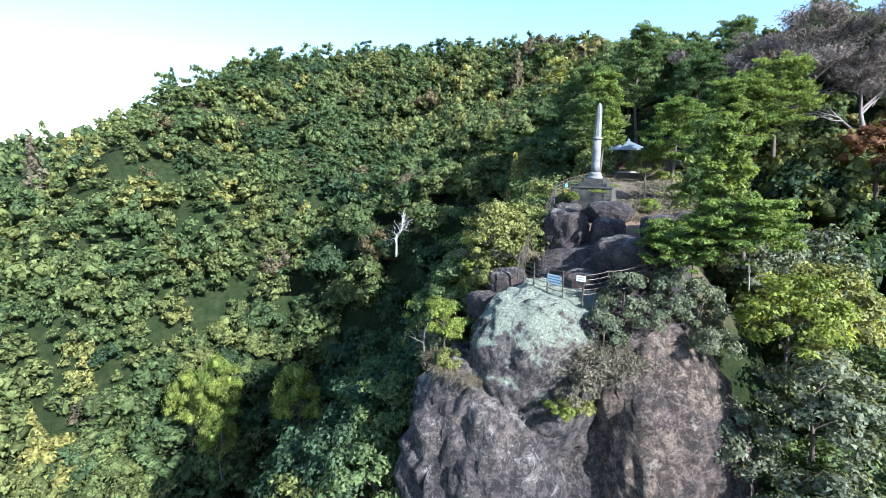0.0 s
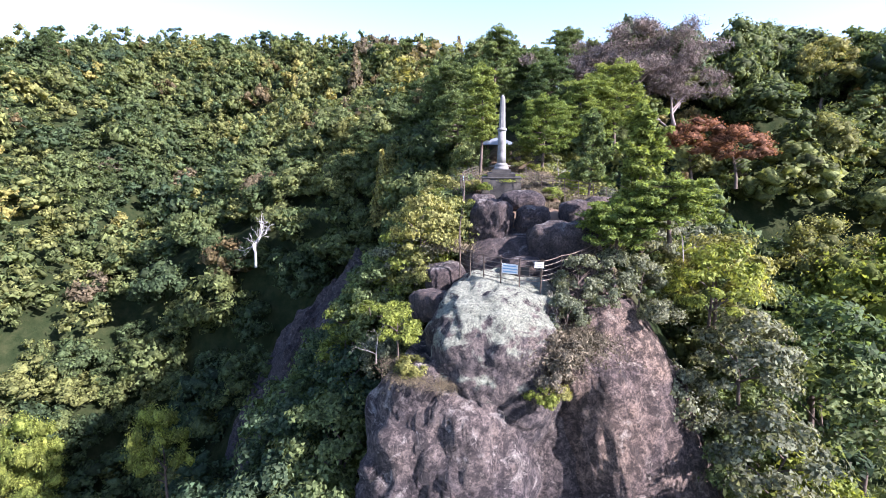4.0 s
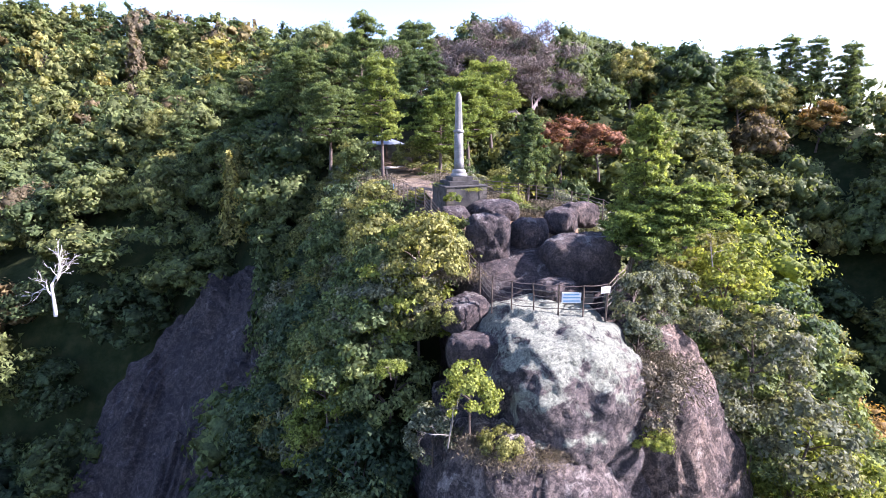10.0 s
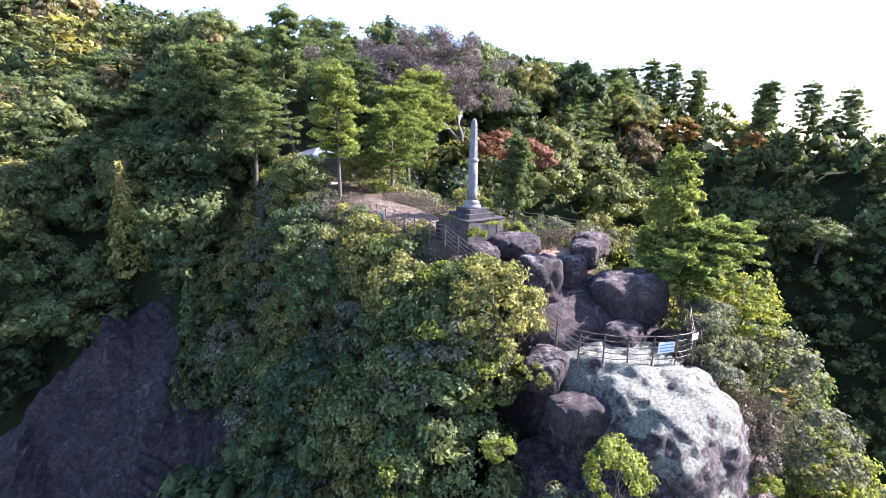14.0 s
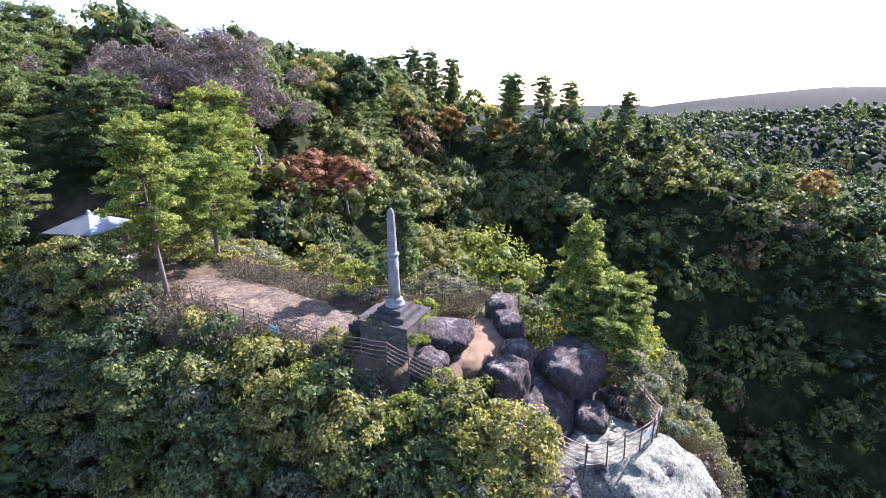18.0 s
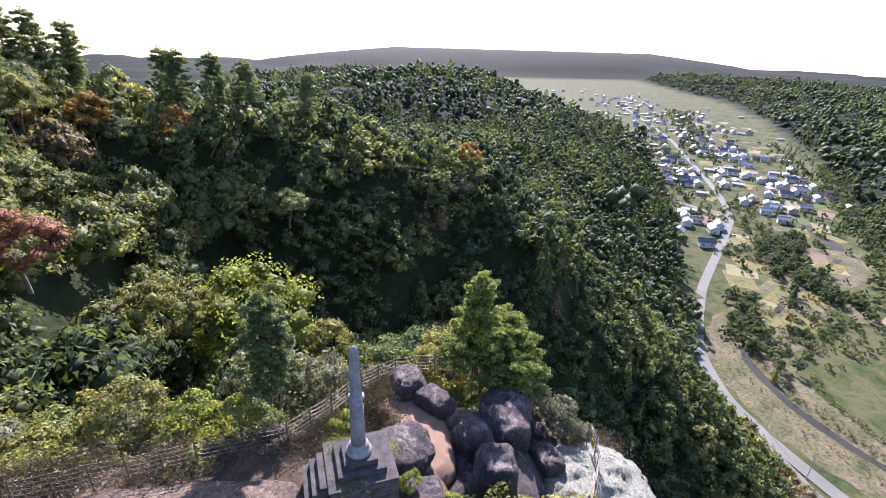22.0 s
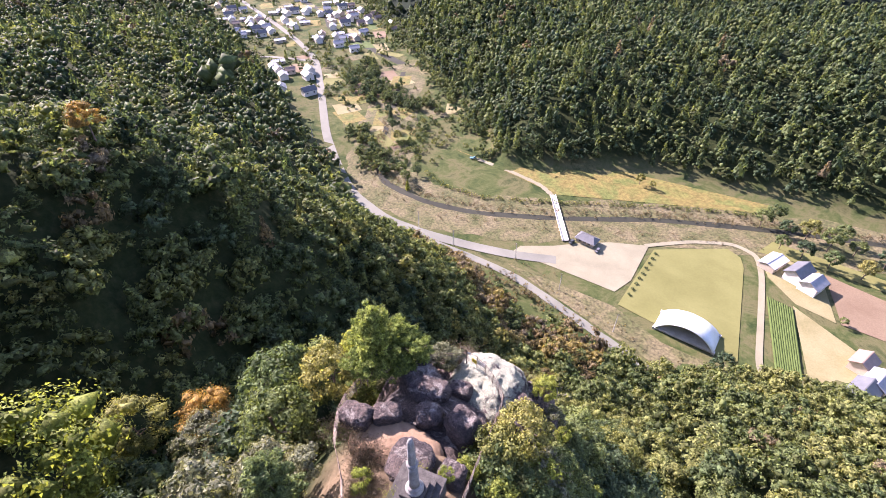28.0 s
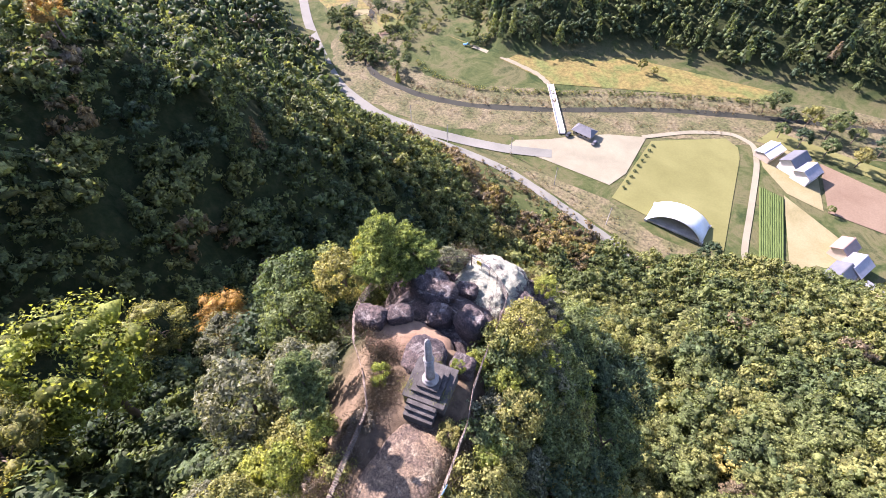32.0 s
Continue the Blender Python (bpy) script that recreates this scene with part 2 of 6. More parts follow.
GRAVEL = two_scale("gravel", [(0.3, (0.162, 0.154, 0.106)), (0.7, (0.221, 0.209, 0.145))], [(0.3, (0.8, 0.8, 0.8)), (0.7, (1.05, 1.05, 1.05))], 0.08, 1.5, 0.6, 0.95, 0.1, 0.05)
LAWN = two_scale("autumn_lawn", [(0.3, (0.113, 0.113, 0.041)), (0.7, (0.150, 0.150, 0.059))], [(0.3, (0.8, 0.82, 0.75)), (0.7, (1.05, 1.05, 1.0))], 0.05, 0.9, 0.6, 0.95, 0.2, 0.1)
MEADOW = two_scale("meadow", [(0.36, (0.100, 0.118, 0.038)), (0.5, (0.158, 0.128, 0.048)), (0.66, (0.112, 0.126, 0.040))], [(0.34, (0.5, 0.5, 0.45)), (0.64, (1.2, 1.18, 1.1))], 0.05, 0.5, 0.9, 0.95, 0.4, 0.3)
DRYGRASS = two_scale("dry_bank", [(0.38, (0.070, 0.078, 0.034)), (0.5, (0.105, 0.100, 0.052)), (0.64, (0.140, 0.122, 0.074))], [(0.36, (0.4, 0.4, 0.4)), (0.62, (1.25, 1.22, 1.15))], 0.09, 0.7, 0.9, 0.95, 0.4, 0.3)
STUBBLE = two_scale("stubble_field", [(0.3, (0.164, 0.149, 0.074)), (0.7, (0.228, 0.208, 0.119))], [(0.3, (0.7, 0.7, 0.65)), (0.7, (1.05, 1.05, 1.0))], 0.06, 1.2, 0.7, 0.95, 0.3, 0.1)
TILLED = two_scale("tilled_field", [(0.3, (0.138, 0.097, 0.066)), (0.7, (0.184, 0.138, 0.097))], [(0.3, (0.7, 0.7, 0.65)), (0.7, (1.05, 1.05, 1.0))], 0.06, 1.2, 0.7, 0.95, 0.3, 0.1)
HEDGE_GREEN = two_scale("tea_rows", [(0.3, (0.049, 0.077, 0.021)), (0.7, (0.077, 0.112, 0.032))], [(0.3, (0.6, 0.6, 0.6)), (0.7, (1.1, 1.1, 1.1))], 0.2, 2.5, 0.7, 0.9, 0.5, 0.2)
WATER = plain("river_water", (0.028, 0.030, 0.022), 0.8, 0.2, 0.05, 0.05, 0.0, "Position")
WHITE = plain("white_paint", (0.780, 0.780, 0.760), 0.5, 0.08, 0.6, 0.02, 0.0, "Position")
CONCRETE = plain("concrete", (0.46, 0.44, 0.41), 0.85, 0.2, 0.4, 0.1, 0.0, "Position")
GLASS_DARK = plain("dark_window", (0.03, 0.035, 0.04), 0.15, 0.1, 1.0, 0.0)

# ---- helpers of the scene ----
def part(name, bm, material, parent=None, label="", smooth=False):
    """Links a bmesh as one mesh object under a thing or a part."""
    me = bpy.data.meshes.new(name)
    bm.to_mesh(me)
    bm.free()
    me.materials.append(material)
    if smooth:
        me.shade_smooth()
    ob = new(name, me)
    ob.parent = parent
    if label:
        tagged(ob, label)
    return ob


def mesh_part(name, verts, faces, material, parent=None, label="", smooth=False, tint=None):
    """The same for arrays of corners and of triangles or quads."""
    verts, faces = np.asarray(verts, np.float32), np.asarray(faces, np.int32)
    me = bpy.data.meshes.new(name)
    k = faces.shape[1]
    me.vertices.add(len(verts)), me.loops.add(faces.size), me.polygons.add(len(faces))
    me.vertices.foreach_set("co", verts.ravel())
    me.loops.foreach_set("vertex_index", faces.ravel())
    me.polygons.foreach_set("loop_start", np.arange(0, faces.size, k, dtype=np.int32))
    if tint is not None:
        me.attributes.new("tint", "FLOAT", "FACE").data.foreach_set("value", np.asarray(tint, np.float32))
    me.update(calc_edges=True)
    if smooth:
        me.shade_smooth()
    me.materials.append(material)
    ob = new(name, me)
    ob.parent = parent
    if label:
        tagged(ob, label)
    return ob


def thing(name, label, category, m=None, group="", kind=""):
    ob = new(name)
    if m is not None:
        ob.matrix_world = m
    return tagged(ob, label, category, group, kind)


def box(bm, x0, y0, z0, x1, y1, z1, bevel=0.0):
    r = bmesh.ops.create_cube(bm, size=1.0, matrix=Matrix.LocRotScale(((x0 + x1) / 2, (y0 + y1) / 2, (z0 + z1) / 2), None, (x1 - x0, y1 - y0, z1 - z0)))
    if bevel:
        es = list({e for v in r["verts"] for e in v.link_edges})
        bmesh.ops.bevel(bm, geom=es, offset=bevel, segments=2, affect="EDGES")


def boxed(*a, bevel=0.0):
    bm = bmesh.new()
    box(bm, *a, bevel=bevel)
    return bm


def tube(points, radii, sides=6):
    """Corners and quads of a round, tapering tube along points."""
    pts, rad = np.asarray(points, float), np.asarray(radii, float)
    way = np.gradient(pts, axis=0)
    way /= np.linalg.norm(way, axis=1, keepdims=True) + 1e-9
    ref = np.where(np.abs(way[:, 2:3]) > 0.9, (1.0, 0, 0), (0, 0, 1.0))
    a = np.cross(way, ref)
    a /= np.linalg.norm(a, axis=1, keepdims=True) + 1e-9
    b = np.cross(way, a)
    th = np.arange(sides) * 2 * np.pi / sides
    v = pts[:, None] + rad[:, None, None] * (np.cos(th)[None, :, None] * a[:, None] + np.sin(th)[None, :, None] * b[:, None])
    i, j = np.meshgrid(np.arange(len(pts) - 1), np.arange(sides), indexing="ij")
    k = (j + 1) % sides
    f = np.stack([i * sides + j, i * sides + k, (i + 1) * sides + k, (i + 1) * sides + j], -1).reshape(-1, 4)
    return v.reshape(-1, 3), f


def joined(pieces):
    vs, fs, n = [], [], 0
    for v, f in pieces:
        vs.append(v), fs.append(np.asarray(f) + n)
        n += len(v)
    return np.concatenate(vs), np.concatenate(fs)


def lathe(profile, sides=28):
    bm = bmesh.new()
    rings = []
    for r, z in profile:
        rings.append([bm.verts.new((r * math.cos(a), r * math.sin(a), z)) for a in (2 * math.pi * k / sides for k in range(sides))])
    for a, b in zip(rings, rings[1:]):
        for k in range(sides):
            bm.faces.new((a[k], a[(k + 1) % sides], b[(k + 1) % sides], b[k]))
    bm.faces.new(list(reversed(rings[0]))), bm.faces.new(rings[-1])
    return bm


# ---- the lie of the land ----
def ridge(x, y, line, slope, flat=0.0, curve=1.0):
    """Height of a ridge with a crest along line, falling away to both sides."""
    best = np.full(np.shape(x), -1e9)
    for (ax, ay, az), (bx, by, bz) in zip(line, line[1:]):
        t = np.clip(((x - ax) * (bx - ax) + (y - ay) * (by - ay)) / ((bx - ax) ** 2 + (by - ay) ** 2), 0, 1)
        d = np.hypot(x - ax - t * (bx - ax), y - ay - t * (by - ay))
        best = np.maximum(best, az + t * (bz - az) - slope * np.maximum(d - flat, 0) ** curve)
    return best


SPUR = [(2.4, -5.5, -6.5), (1.6, -1.5, -2.6), (0.4, 2, -1.9), (-0.8, 10, -1.7), (-1.4, 22, -1.0), (0, 33, 3.5), (-2, 45, 10), (-14, 75, 11.5), (-40, 125, 24), (-70, 170, 32)]
EAST = [(-2, 45, 9), (22, 51, 11), (46, 54, 11), (74, 50, 5), (84, 26, 1), (88, 2, -5), (92, -28, -14)]
EAST_END = [(92, -28, -14), (92, -48, -29), (90, -66, -46), (97, -90, -75), (108, -110, -106)]
HILL = [(-16, 80, 14), (-40, 125, 25), (-70, 160, 36)]
WEST = [(-70, 160, 36), (-120, 160, 40), (-160, 130, 36), (-150, 88, 27), (-138, 56, 15)]
WEST_END = [(-138, 56, 15), (-128, 31, 4), (-122, 8, -42), (-114, -40, -104)]
OUTER = [(-160, 130, 36), (-215, 100, 14), (-208, 40, -12), (-200, -10, -60)]
FARWEST = [(-420, 420, 30), (-560, 240, 12), (-760, 160, -18), (-900, -60, -80)]
FARHILL = [(650, 160, -74), (820, 0, -52), (1000, -170, -38), (1250, -330, -52), (1420, -420, -90)]
VALLEY = -137.0


def waves(x, y, size, seed):
    """Smooth rolling relief from a few crossing waves."""
    rng = np.random.RandomState(seed)
    z = 0
    for k in range(5):
        a, p = rng.uniform(0, 2 * np.pi, 2)
        f = 2 * np.pi / size * (0.6 + 0.35 * k)
        z = z + np.sin((x * np.cos(a) + y * np.sin(a)) * f + p) / (1 + 0.6 * k)
    return z / 2.2


def bend(x, y, way=1):
    """The far valley swings southwards: turns a place about the spur, more with its distance; way -1 turns it back."""
    x, y = np.asarray(x, float), np.asarray(y, float)
    a = -way * radians(2.4) * np.clip((np.hypot(x, y) - 240) / 260, 0, 1)
    return x * np.cos(a) - y * np.sin(a), x * np.sin(a) + y * np.cos(a)


def land(x, y):
    """Height of the ground."""
    here_x, here_y = np.asarray(x, float), np.asarray(y, float)
    x, y = bend(here_x, here_y, -1)
    north = np.interp(x, [110, 230, 300, 512, 774, 1075, 1540, 3000], [-138, -220, -252, -361, -479, -490, -530, -700])
    rise = np.clip(y - north, 0, 1e9)
    cap = (np.interp(x, [105, 150, 260, 700, 1000, 1600, 3000], [92, 46, 44, 56, 46, 30, 20]))
    far = np.clip((np.hypot(x, y) - 250) / 400, 0, 1)
    hill = VALLEY + cap * (1 - np.exp(-0.72 * rise / cap)) + far * np.clip(rise / 60, 0, 1) * 22 * waves(x, y, 420, 3)
    x, y = here_x, here_y
    slope = np.where((x < -5) & (y > -40), -54 + 0.56 * (y - 8) + 0.5 * np.minimum(x + 200, 0), -1e9)
    slope = np.minimum(slope, 33)
    x, y = bend(here_x, here_y, -1)
    south = np.interp(x, [-400, 20, 108, 150, 200, 294, 386, 600, 942, 1433, 3200], [-318, -306, -264, -312, -352, -425, -505, -680, -920, -1200, -1750])
    back = np.clip(south - y, 0, 1e9)
    cap2 = np.interp(np.hypot(x, y), [300, 700, 1500, 4000], [44, 60, 40, 16])
    hill2 = VALLEY + cap2 * (1 - np.exp(-0.62 * back / cap2)) + np.clip(back / 70, 0, 1) * 18 * far * waves(x, y, 330, 8)
    mesa = VALLEY + 150 * np.clip((np.hypot((x - 4000) / 1.0, (y + 1300) / 1.9) - 1150) / -600, 0, 1) ** 0.7
    x, y = here_x, here_y
    z = np.maximum.reduce([hill, slope, hill2, mesa, ridge(x, y, SPUR, 1.25, 3.3) - 1.9 * np.clip(-3.5 - y, 0, 12) - 0.75 * np.clip(-5.5 - x, 0, 14) * np.clip((32 - y) / 10, 0, 1), ridge(x, y, EAST, 0.52, 3.0, 1.2), ridge(x, y, EAST_END, 1.05, 3.0), ridge(x, y, HILL, 0.55, 5.0) - 1.6 * np.clip(38 - y, 0, 400), ridge(x, y, WEST, 0.68, 5.0), ridge(x, y, WEST_END, 1.05, 4.0), ridge(x, y, OUTER, 0.6, 5.0), ridge(x, y, FARWEST, 0.4, 10.0), ridge(x, y, FARHILL, 0.34, 25.0)])
    bumps = np.clip((z - VALLEY) / 25, 0, 1)
    near = np.clip((np.hypot(x - 0, y - 5) - 9) / 20, 0, 1)
    return z + bumps * near * (1.8 * waves(x, y, 28, 5) + 0.8 * waves(x, y, 11, 6))


def ground_sheet():
    n = 310
    u = np.linspace(-1, 1, n)
    s = 6.4 * np.sinh(7.3 * u)
    s = s * 4700 / s[-1]
    gx, gy = np.meshgrid(s + 0.0, s - 8.0, indexing="ij")
    gz = land(gx, gy)
    i, j = np.meshgrid(np.arange(n - 1), np.arange(n - 1), indexing="ij")
    a = i * n + j
    f = np.stack([a, a + n, a + n + 1, a + 1], -1).reshape(-1, 4)
    ob = mesh_part("ground", np.stack([gx, gy, gz], -1).reshape(-1, 3), f, GROUND, smooth=True)
    return tagged(ob, "wooded hills and a flat farmed valley floor", "ground", kind="structure")


def ground_material():
    """Dark undergrowth on the slopes, rough autumn grass on the flat valley floor, dense woods far off."""
    m, nt, n, l, p = nodes_of("ground")
    geo = n.new("ShaderNodeNewGeometry")
    sep = n.new("ShaderNodeSeparateXYZ")
    l.new(geo.outputs["Position"], sep.inputs[0])
    big, fine, patch = noise_of(nt, 0.01, 6, 0.65, "Position", 0.6), noise_of(nt, 0.6, 8, 0.7, "Position"), noise_of(nt, 0.05, 8, 0.75, "Position", 0.5)
    # near-black green, so that gaps between the crowns read as dark understory
    undergrowth = ramp_of(nt, [(0.3, (0.010, 0.018, 0.007)), (0.5, (0.022, 0.030, 0.012)), (0.72, (0.042, 0.046, 0.020))])
    l.new(fine.outputs[0], undergrowth.inputs[0])
    field = ramp_of(nt, [(0.36, (0.022, 0.038, 0.014)), (0.47, (0.052, 0.066, 0.024)), (0.56, (0.090, 0.086, 0.042)), (0.66, (0.032, 0.046, 0.018))])
    l.new(patch.outputs[0], field.inputs[0])
    # far woods: the shade the crowns cast on each other is in this colour
    canopy = noise_of(nt, 0.16, 8, 0.8, "Position")
    woods = ramp_of(nt, [(0.38, (0.003, 0.007, 0.005)), (0.62, (0.012, 0.021, 0.013))])
    l.new(canopy.outputs[0], woods.inputs[0])
    low = n.new("ShaderNodeMapRange")
    low.inputs["From Min"].default_value, low.inputs["From Max"].default_value = -136.0, -129.0
    l.new(sep.outputs[2], low.inputs["Value"])
    dist = n.new("ShaderNodeVectorMath")
    dist.operation = "LENGTH"
    l.new(geo.outputs["Position"], dist.inputs[0])
    away = n.new("ShaderNodeMapRange")
    away.inputs["From Min"].default_value, away.inputs["From Max"].default_value = 350.0, 700.0
    l.new(dist.outputs["Value"], away.inputs["Value"])
    crest = n.new("ShaderNodeMapRange")
    crest.inputs["From Min"].default_value, crest.inputs["From Max"].default_value = -9.0, -4.0
    l.new(sep.outputs[2], crest.inputs["Value"])
    trodden = ramp_of(nt, [(0.35, (0.060, 0.045, 0.030)), (0.6, (0.135, 0.100, 0.066))])
    l.new(fine.outputs[0], trodden.inputs[0])
    about = n.new("ShaderNodeMapRange")
    about.inputs["From Min"].default_value, about.inputs["From Max"].default_value = 24.0, 34.0
    about.inputs["To Min"].default_value, about.inputs["To Max"].default_value = 1.0, 0.0
    l.new(dist.outputs["Value"], about.inputs["Value"])
    both = n.new("ShaderNodeMath")
    both.operation = "MULTIPLY"
    l.new(crest.outputs[0], both.inputs[0]), l.new(about.outputs[0], both.inputs[1])
    near = mix_of(nt, both.outputs[0], undergrowth.outputs[0], trodden.outputs[0])
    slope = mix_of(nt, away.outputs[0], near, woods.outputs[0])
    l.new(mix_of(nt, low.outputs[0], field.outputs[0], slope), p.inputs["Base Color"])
    p.inputs["Roughness"].default_value, p.inputs["Specular IOR Level"].default_value = 0.95, 0.05
    l.new(bump_of(nt, fine.outputs[0], 0.6, 0.5), p.inputs["Normal"])
    return m


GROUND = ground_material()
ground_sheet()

# ---- rocks ----
def rock_mesh(centre, radii, seed, power=2.6, rough=0.12, detail=5, ledge=0.0, lean=(0, 0, 0), crack_depth=0.3, knobs=0.0):
    """A weathered block: a rounded box with lumps, cracks and ledges."""
    bm = bmesh.new()
    bmesh.ops.create_icosphere(bm, subdivisions=detail, radius=1.0)
    turn = Euler([radians(a) for a in lean]).to_matrix()
    off = Vector((seed * 7.3, seed * 3.1, seed * 5.7))
    big, mean = max(radii), sum(radii) / 3
    for v in bm.verts:
        d = v.co.normalized()
        k = (abs(d.x) ** power + abs(d.y) ** power + abs(d.z) ** power) ** (-1 / power)
        q = Vector((d.x * radii[0], d.y * radii[1], d.z * radii[2])) * k
        n1 = noise.noise((q + off) * (0.9 / mean))
        n2 = noise.noise((q + off) * (2.6 / mean))
        n3 = noise.turbulence((q + off) * 1.1, 4, False)
        cut = noise.voronoi((q + off) * (1.7 / mean))[0]
        crack = min(0.22, cut[1] - cut[0]) / 0.22
        step = ledge * (noise.noise(Vector((0.15 * q.x, 0.15 * q.y, 1.3 * q.z)) + off)) if ledge else 0
        pit = (0.05 * noise.noise((q + off) * 1.9) + 0.05 * noise.noise((q + off) * 4.3)) * min(1.0, mean / 3)
        s = 1 + pit / max(mean, 1.2) * min(1.0, mean / 2) + rough * (0.8 * n1 + 0.45 * n2 - crack_depth * (1 - crack)) + (rough * 0.5 * (n3 - 0.5)) / max(1, mean * 0.4) + step
        lump = knobs * (1.6 * noise.turbulence((q + off) * 0.55, 5, True) - 0.8 + 0.5 * noise.turbulence((q + off) * 2.1, 3, True)) if knobs else 0
        v.co = turn @ (q * s + d * lump)
    bmesh.ops.translate(bm, verts=bm.verts, vec=Vector(centre))
    return bm


outcrop = thing("rock_outcrop", "towering grey weathered rock outcrop with a pale lichened dome", "rock", pose(1.7, -10.5, -5))


def outcrop_part(name, label, material, *a, **k):
    ob = part(name, rock_mesh(*a, **k), material, outcrop, label, True)
    ob.matrix_parent_inverse = outcrop.matrix_world.inverted()
    return ob


outcrop_part("dome", "pale lichen-covered dome of bare rock", ROCK_PALE, (1.15, -11.2, -8.9), (3.35, 4.5, 4.25), 4, power=2.8, rough=0.05, detail=6, ledge=0.022, crack_depth=0.12, knobs=0.22)
outcrop_part("lower_mass", "grey-brown bulging cliff foot", ROCK, (-0.6, -12.6, -26), (4.4, 5.2, 18.1), 11, power=4.2, rough=0.055, detail=6, ledge=0.014, crack_depth=0.25, knobs=0.5)
outcrop_part("slab", "steep brown rock slab with pale streaks", ROCK_BROWN, (10.4, -9.9, -24), (4.2, 4.8, 20.2), 17, power=2.7, rough=0.05, detail=6, ledge=0.012, lean=(-10.5, -14.6, 36), crack_depth=0.2, knobs=0.35)
outcrop_part("inner_mass", "recessed dark rock in the cleft", ROCK, (3.4, -9.8, -27), (4.0, 4.4, 20.4), 19, power=3.4, rough=0.07, detail=6, ledge=0.02, crack_depth=0.25)
outcrop_part("ledge", "dark shelf of rock under the monument", BOULDER, (2.4, -4.4, -9.2), (5.0, 5.8, 6.0), 23, power=3.4, rough=0.08, detail=5)


def boulder(centre, radii, seed, label, turn=0, power=3.8, rough=0.12):
    t = tagged(part("boulder", rock_mesh(centre, radii, seed, power, rough, 5, lean=(4 * math.sin(seed), 5 * math.cos(seed), turn), crack_depth=0.35), BOULDER, smooth=True), label, "boulder", "boulders below the monument")
    return t


boulder((2.45, -5.6, -3.2), (0.95, 0.9, 1.4), 31, "large rounded dark boulder with a pale top", 25)
boulder((0.1, -6.0, -3.05), (1.2, 1.05, 1.65), 37, "tall rounded grey boulder beside its twin", -15)
boulder((5.0, -4.1, -2.4), (1.0, 0.8, 0.8), 41, "low brown boulder on the sandy ledge", 40)
boulder((6.7, -2.9, -2.3), (1.2, 0.9, 0.8), 43, "flat reddish boulder at the edge of the ledge", 10)
boulder((4.3, -7.8, -3.7), (1.9, 1.5, 1.35), 47, "broad dark boulder under the pine", -20)
boulder((2.3, -9.6, -4.75), (1.0, 0.8, 0.7), 53, "low dark boulder by the fence", 15)
boulder((-2.0, -9.4, -5.4), (1.15, 0.9, 0.8), 59, "angular dark boulder beside the dome", 30)
boulder((-2.0, -11.6, -6.3), (1.3, 0.9, 0.8), 61, "cracked pale-edged boulder leaning on the dome", -25)
boulder((1.6, -1.9, -2.0), (1.5, 1.6, 0.75), 67, "low rounded slab of brown rock", 10, 2.6)
boulder((-0.9, -2.6, -2.3), (0.9, 0.8, 0.8), 71, "mossy boulder under the pedestal", 0)

# bare rock walk behind the monument, a long low hump
hump = tagged(part("rock_walk", rock_mesh((-1.2, 11.2, -2.45), (2.65, 9.6, 1.2), 77, 3.4, 0.05, 6), ROCK_TAN, smooth=True), "worn pinkish bare rock walk on the ridge top", "rock", kind="structure")
sand = tagged(part("sandy_ledge", rock_mesh((3.4, -2.6, -3.35), (3.3, 2.0, 0.95), 79, 3.0, 0.06, 5), SOIL, smooth=True), "sandy trodden ground between the boulders", "ground", kind="structure")
# cliff across the western gully, under the dead tree: the bare bedrock of the slope
def bare_cliff(x, y):
    """Below 1 inside the bare part of the slope, with an uneven outline."""
    return np.hypot((x + 25) / 13.0, (y - 15) / 13.5) + 0.18 * waves(x, y, 14, 51)


def cliff_sheet():
    n = 190
    gx, gy = np.meshgrid(np.linspace(-42, -9, n), np.linspace(-2, 33, n), indexing="ij")
    base = land(gx, gy)
    edge = np.clip((1.12 - bare_cliff(gx, gy)) / 0.35, 0, 1)
    bulk = 1.6 * waves(gx, gy, 12, 52) + 1.0 * waves(gx, gy, 4.5, 53) + 0.45 * waves(gx, gy, 1.7, 54)
    z = base + bulk
    step = 1.6 + 0.4 * waves(gx, gy, 16, 55)
    frac = z / step - np.floor(z / step)
    z = step * (np.floor(z / step) + np.clip((frac - 0.55) / 0.4, 0, 1)) * 0.75 + 0.25 * z + 0.18 * waves(gx, gy, 0.9, 56)
    z = (base - 1.5) + edge * (z - base + 2.7)
    z = np.maximum(z, base - 1.5 + 2.0 * edge + 0.35 * edge * waves(gx, gy, 1.7, 54))
    i, j = np.meshgrid(np.arange(n - 1), np.arange(n - 1), indexing="ij")
    a = i * n + j
    f = np.stack([a, a + n, a + n + 1, a + 1], -1).reshape(-1, 4)
    ob = mesh_part("gully_cliff", np.stack([gx, gy, z], -1).reshape(-1, 3), f, SHADED_CLIFF_ROCK, smooth=True)
    return tagged(ob, "bare stepped cliff on the gully slope, its shade put into the colour", "cliff", kind="structure")


cliff_sheet()

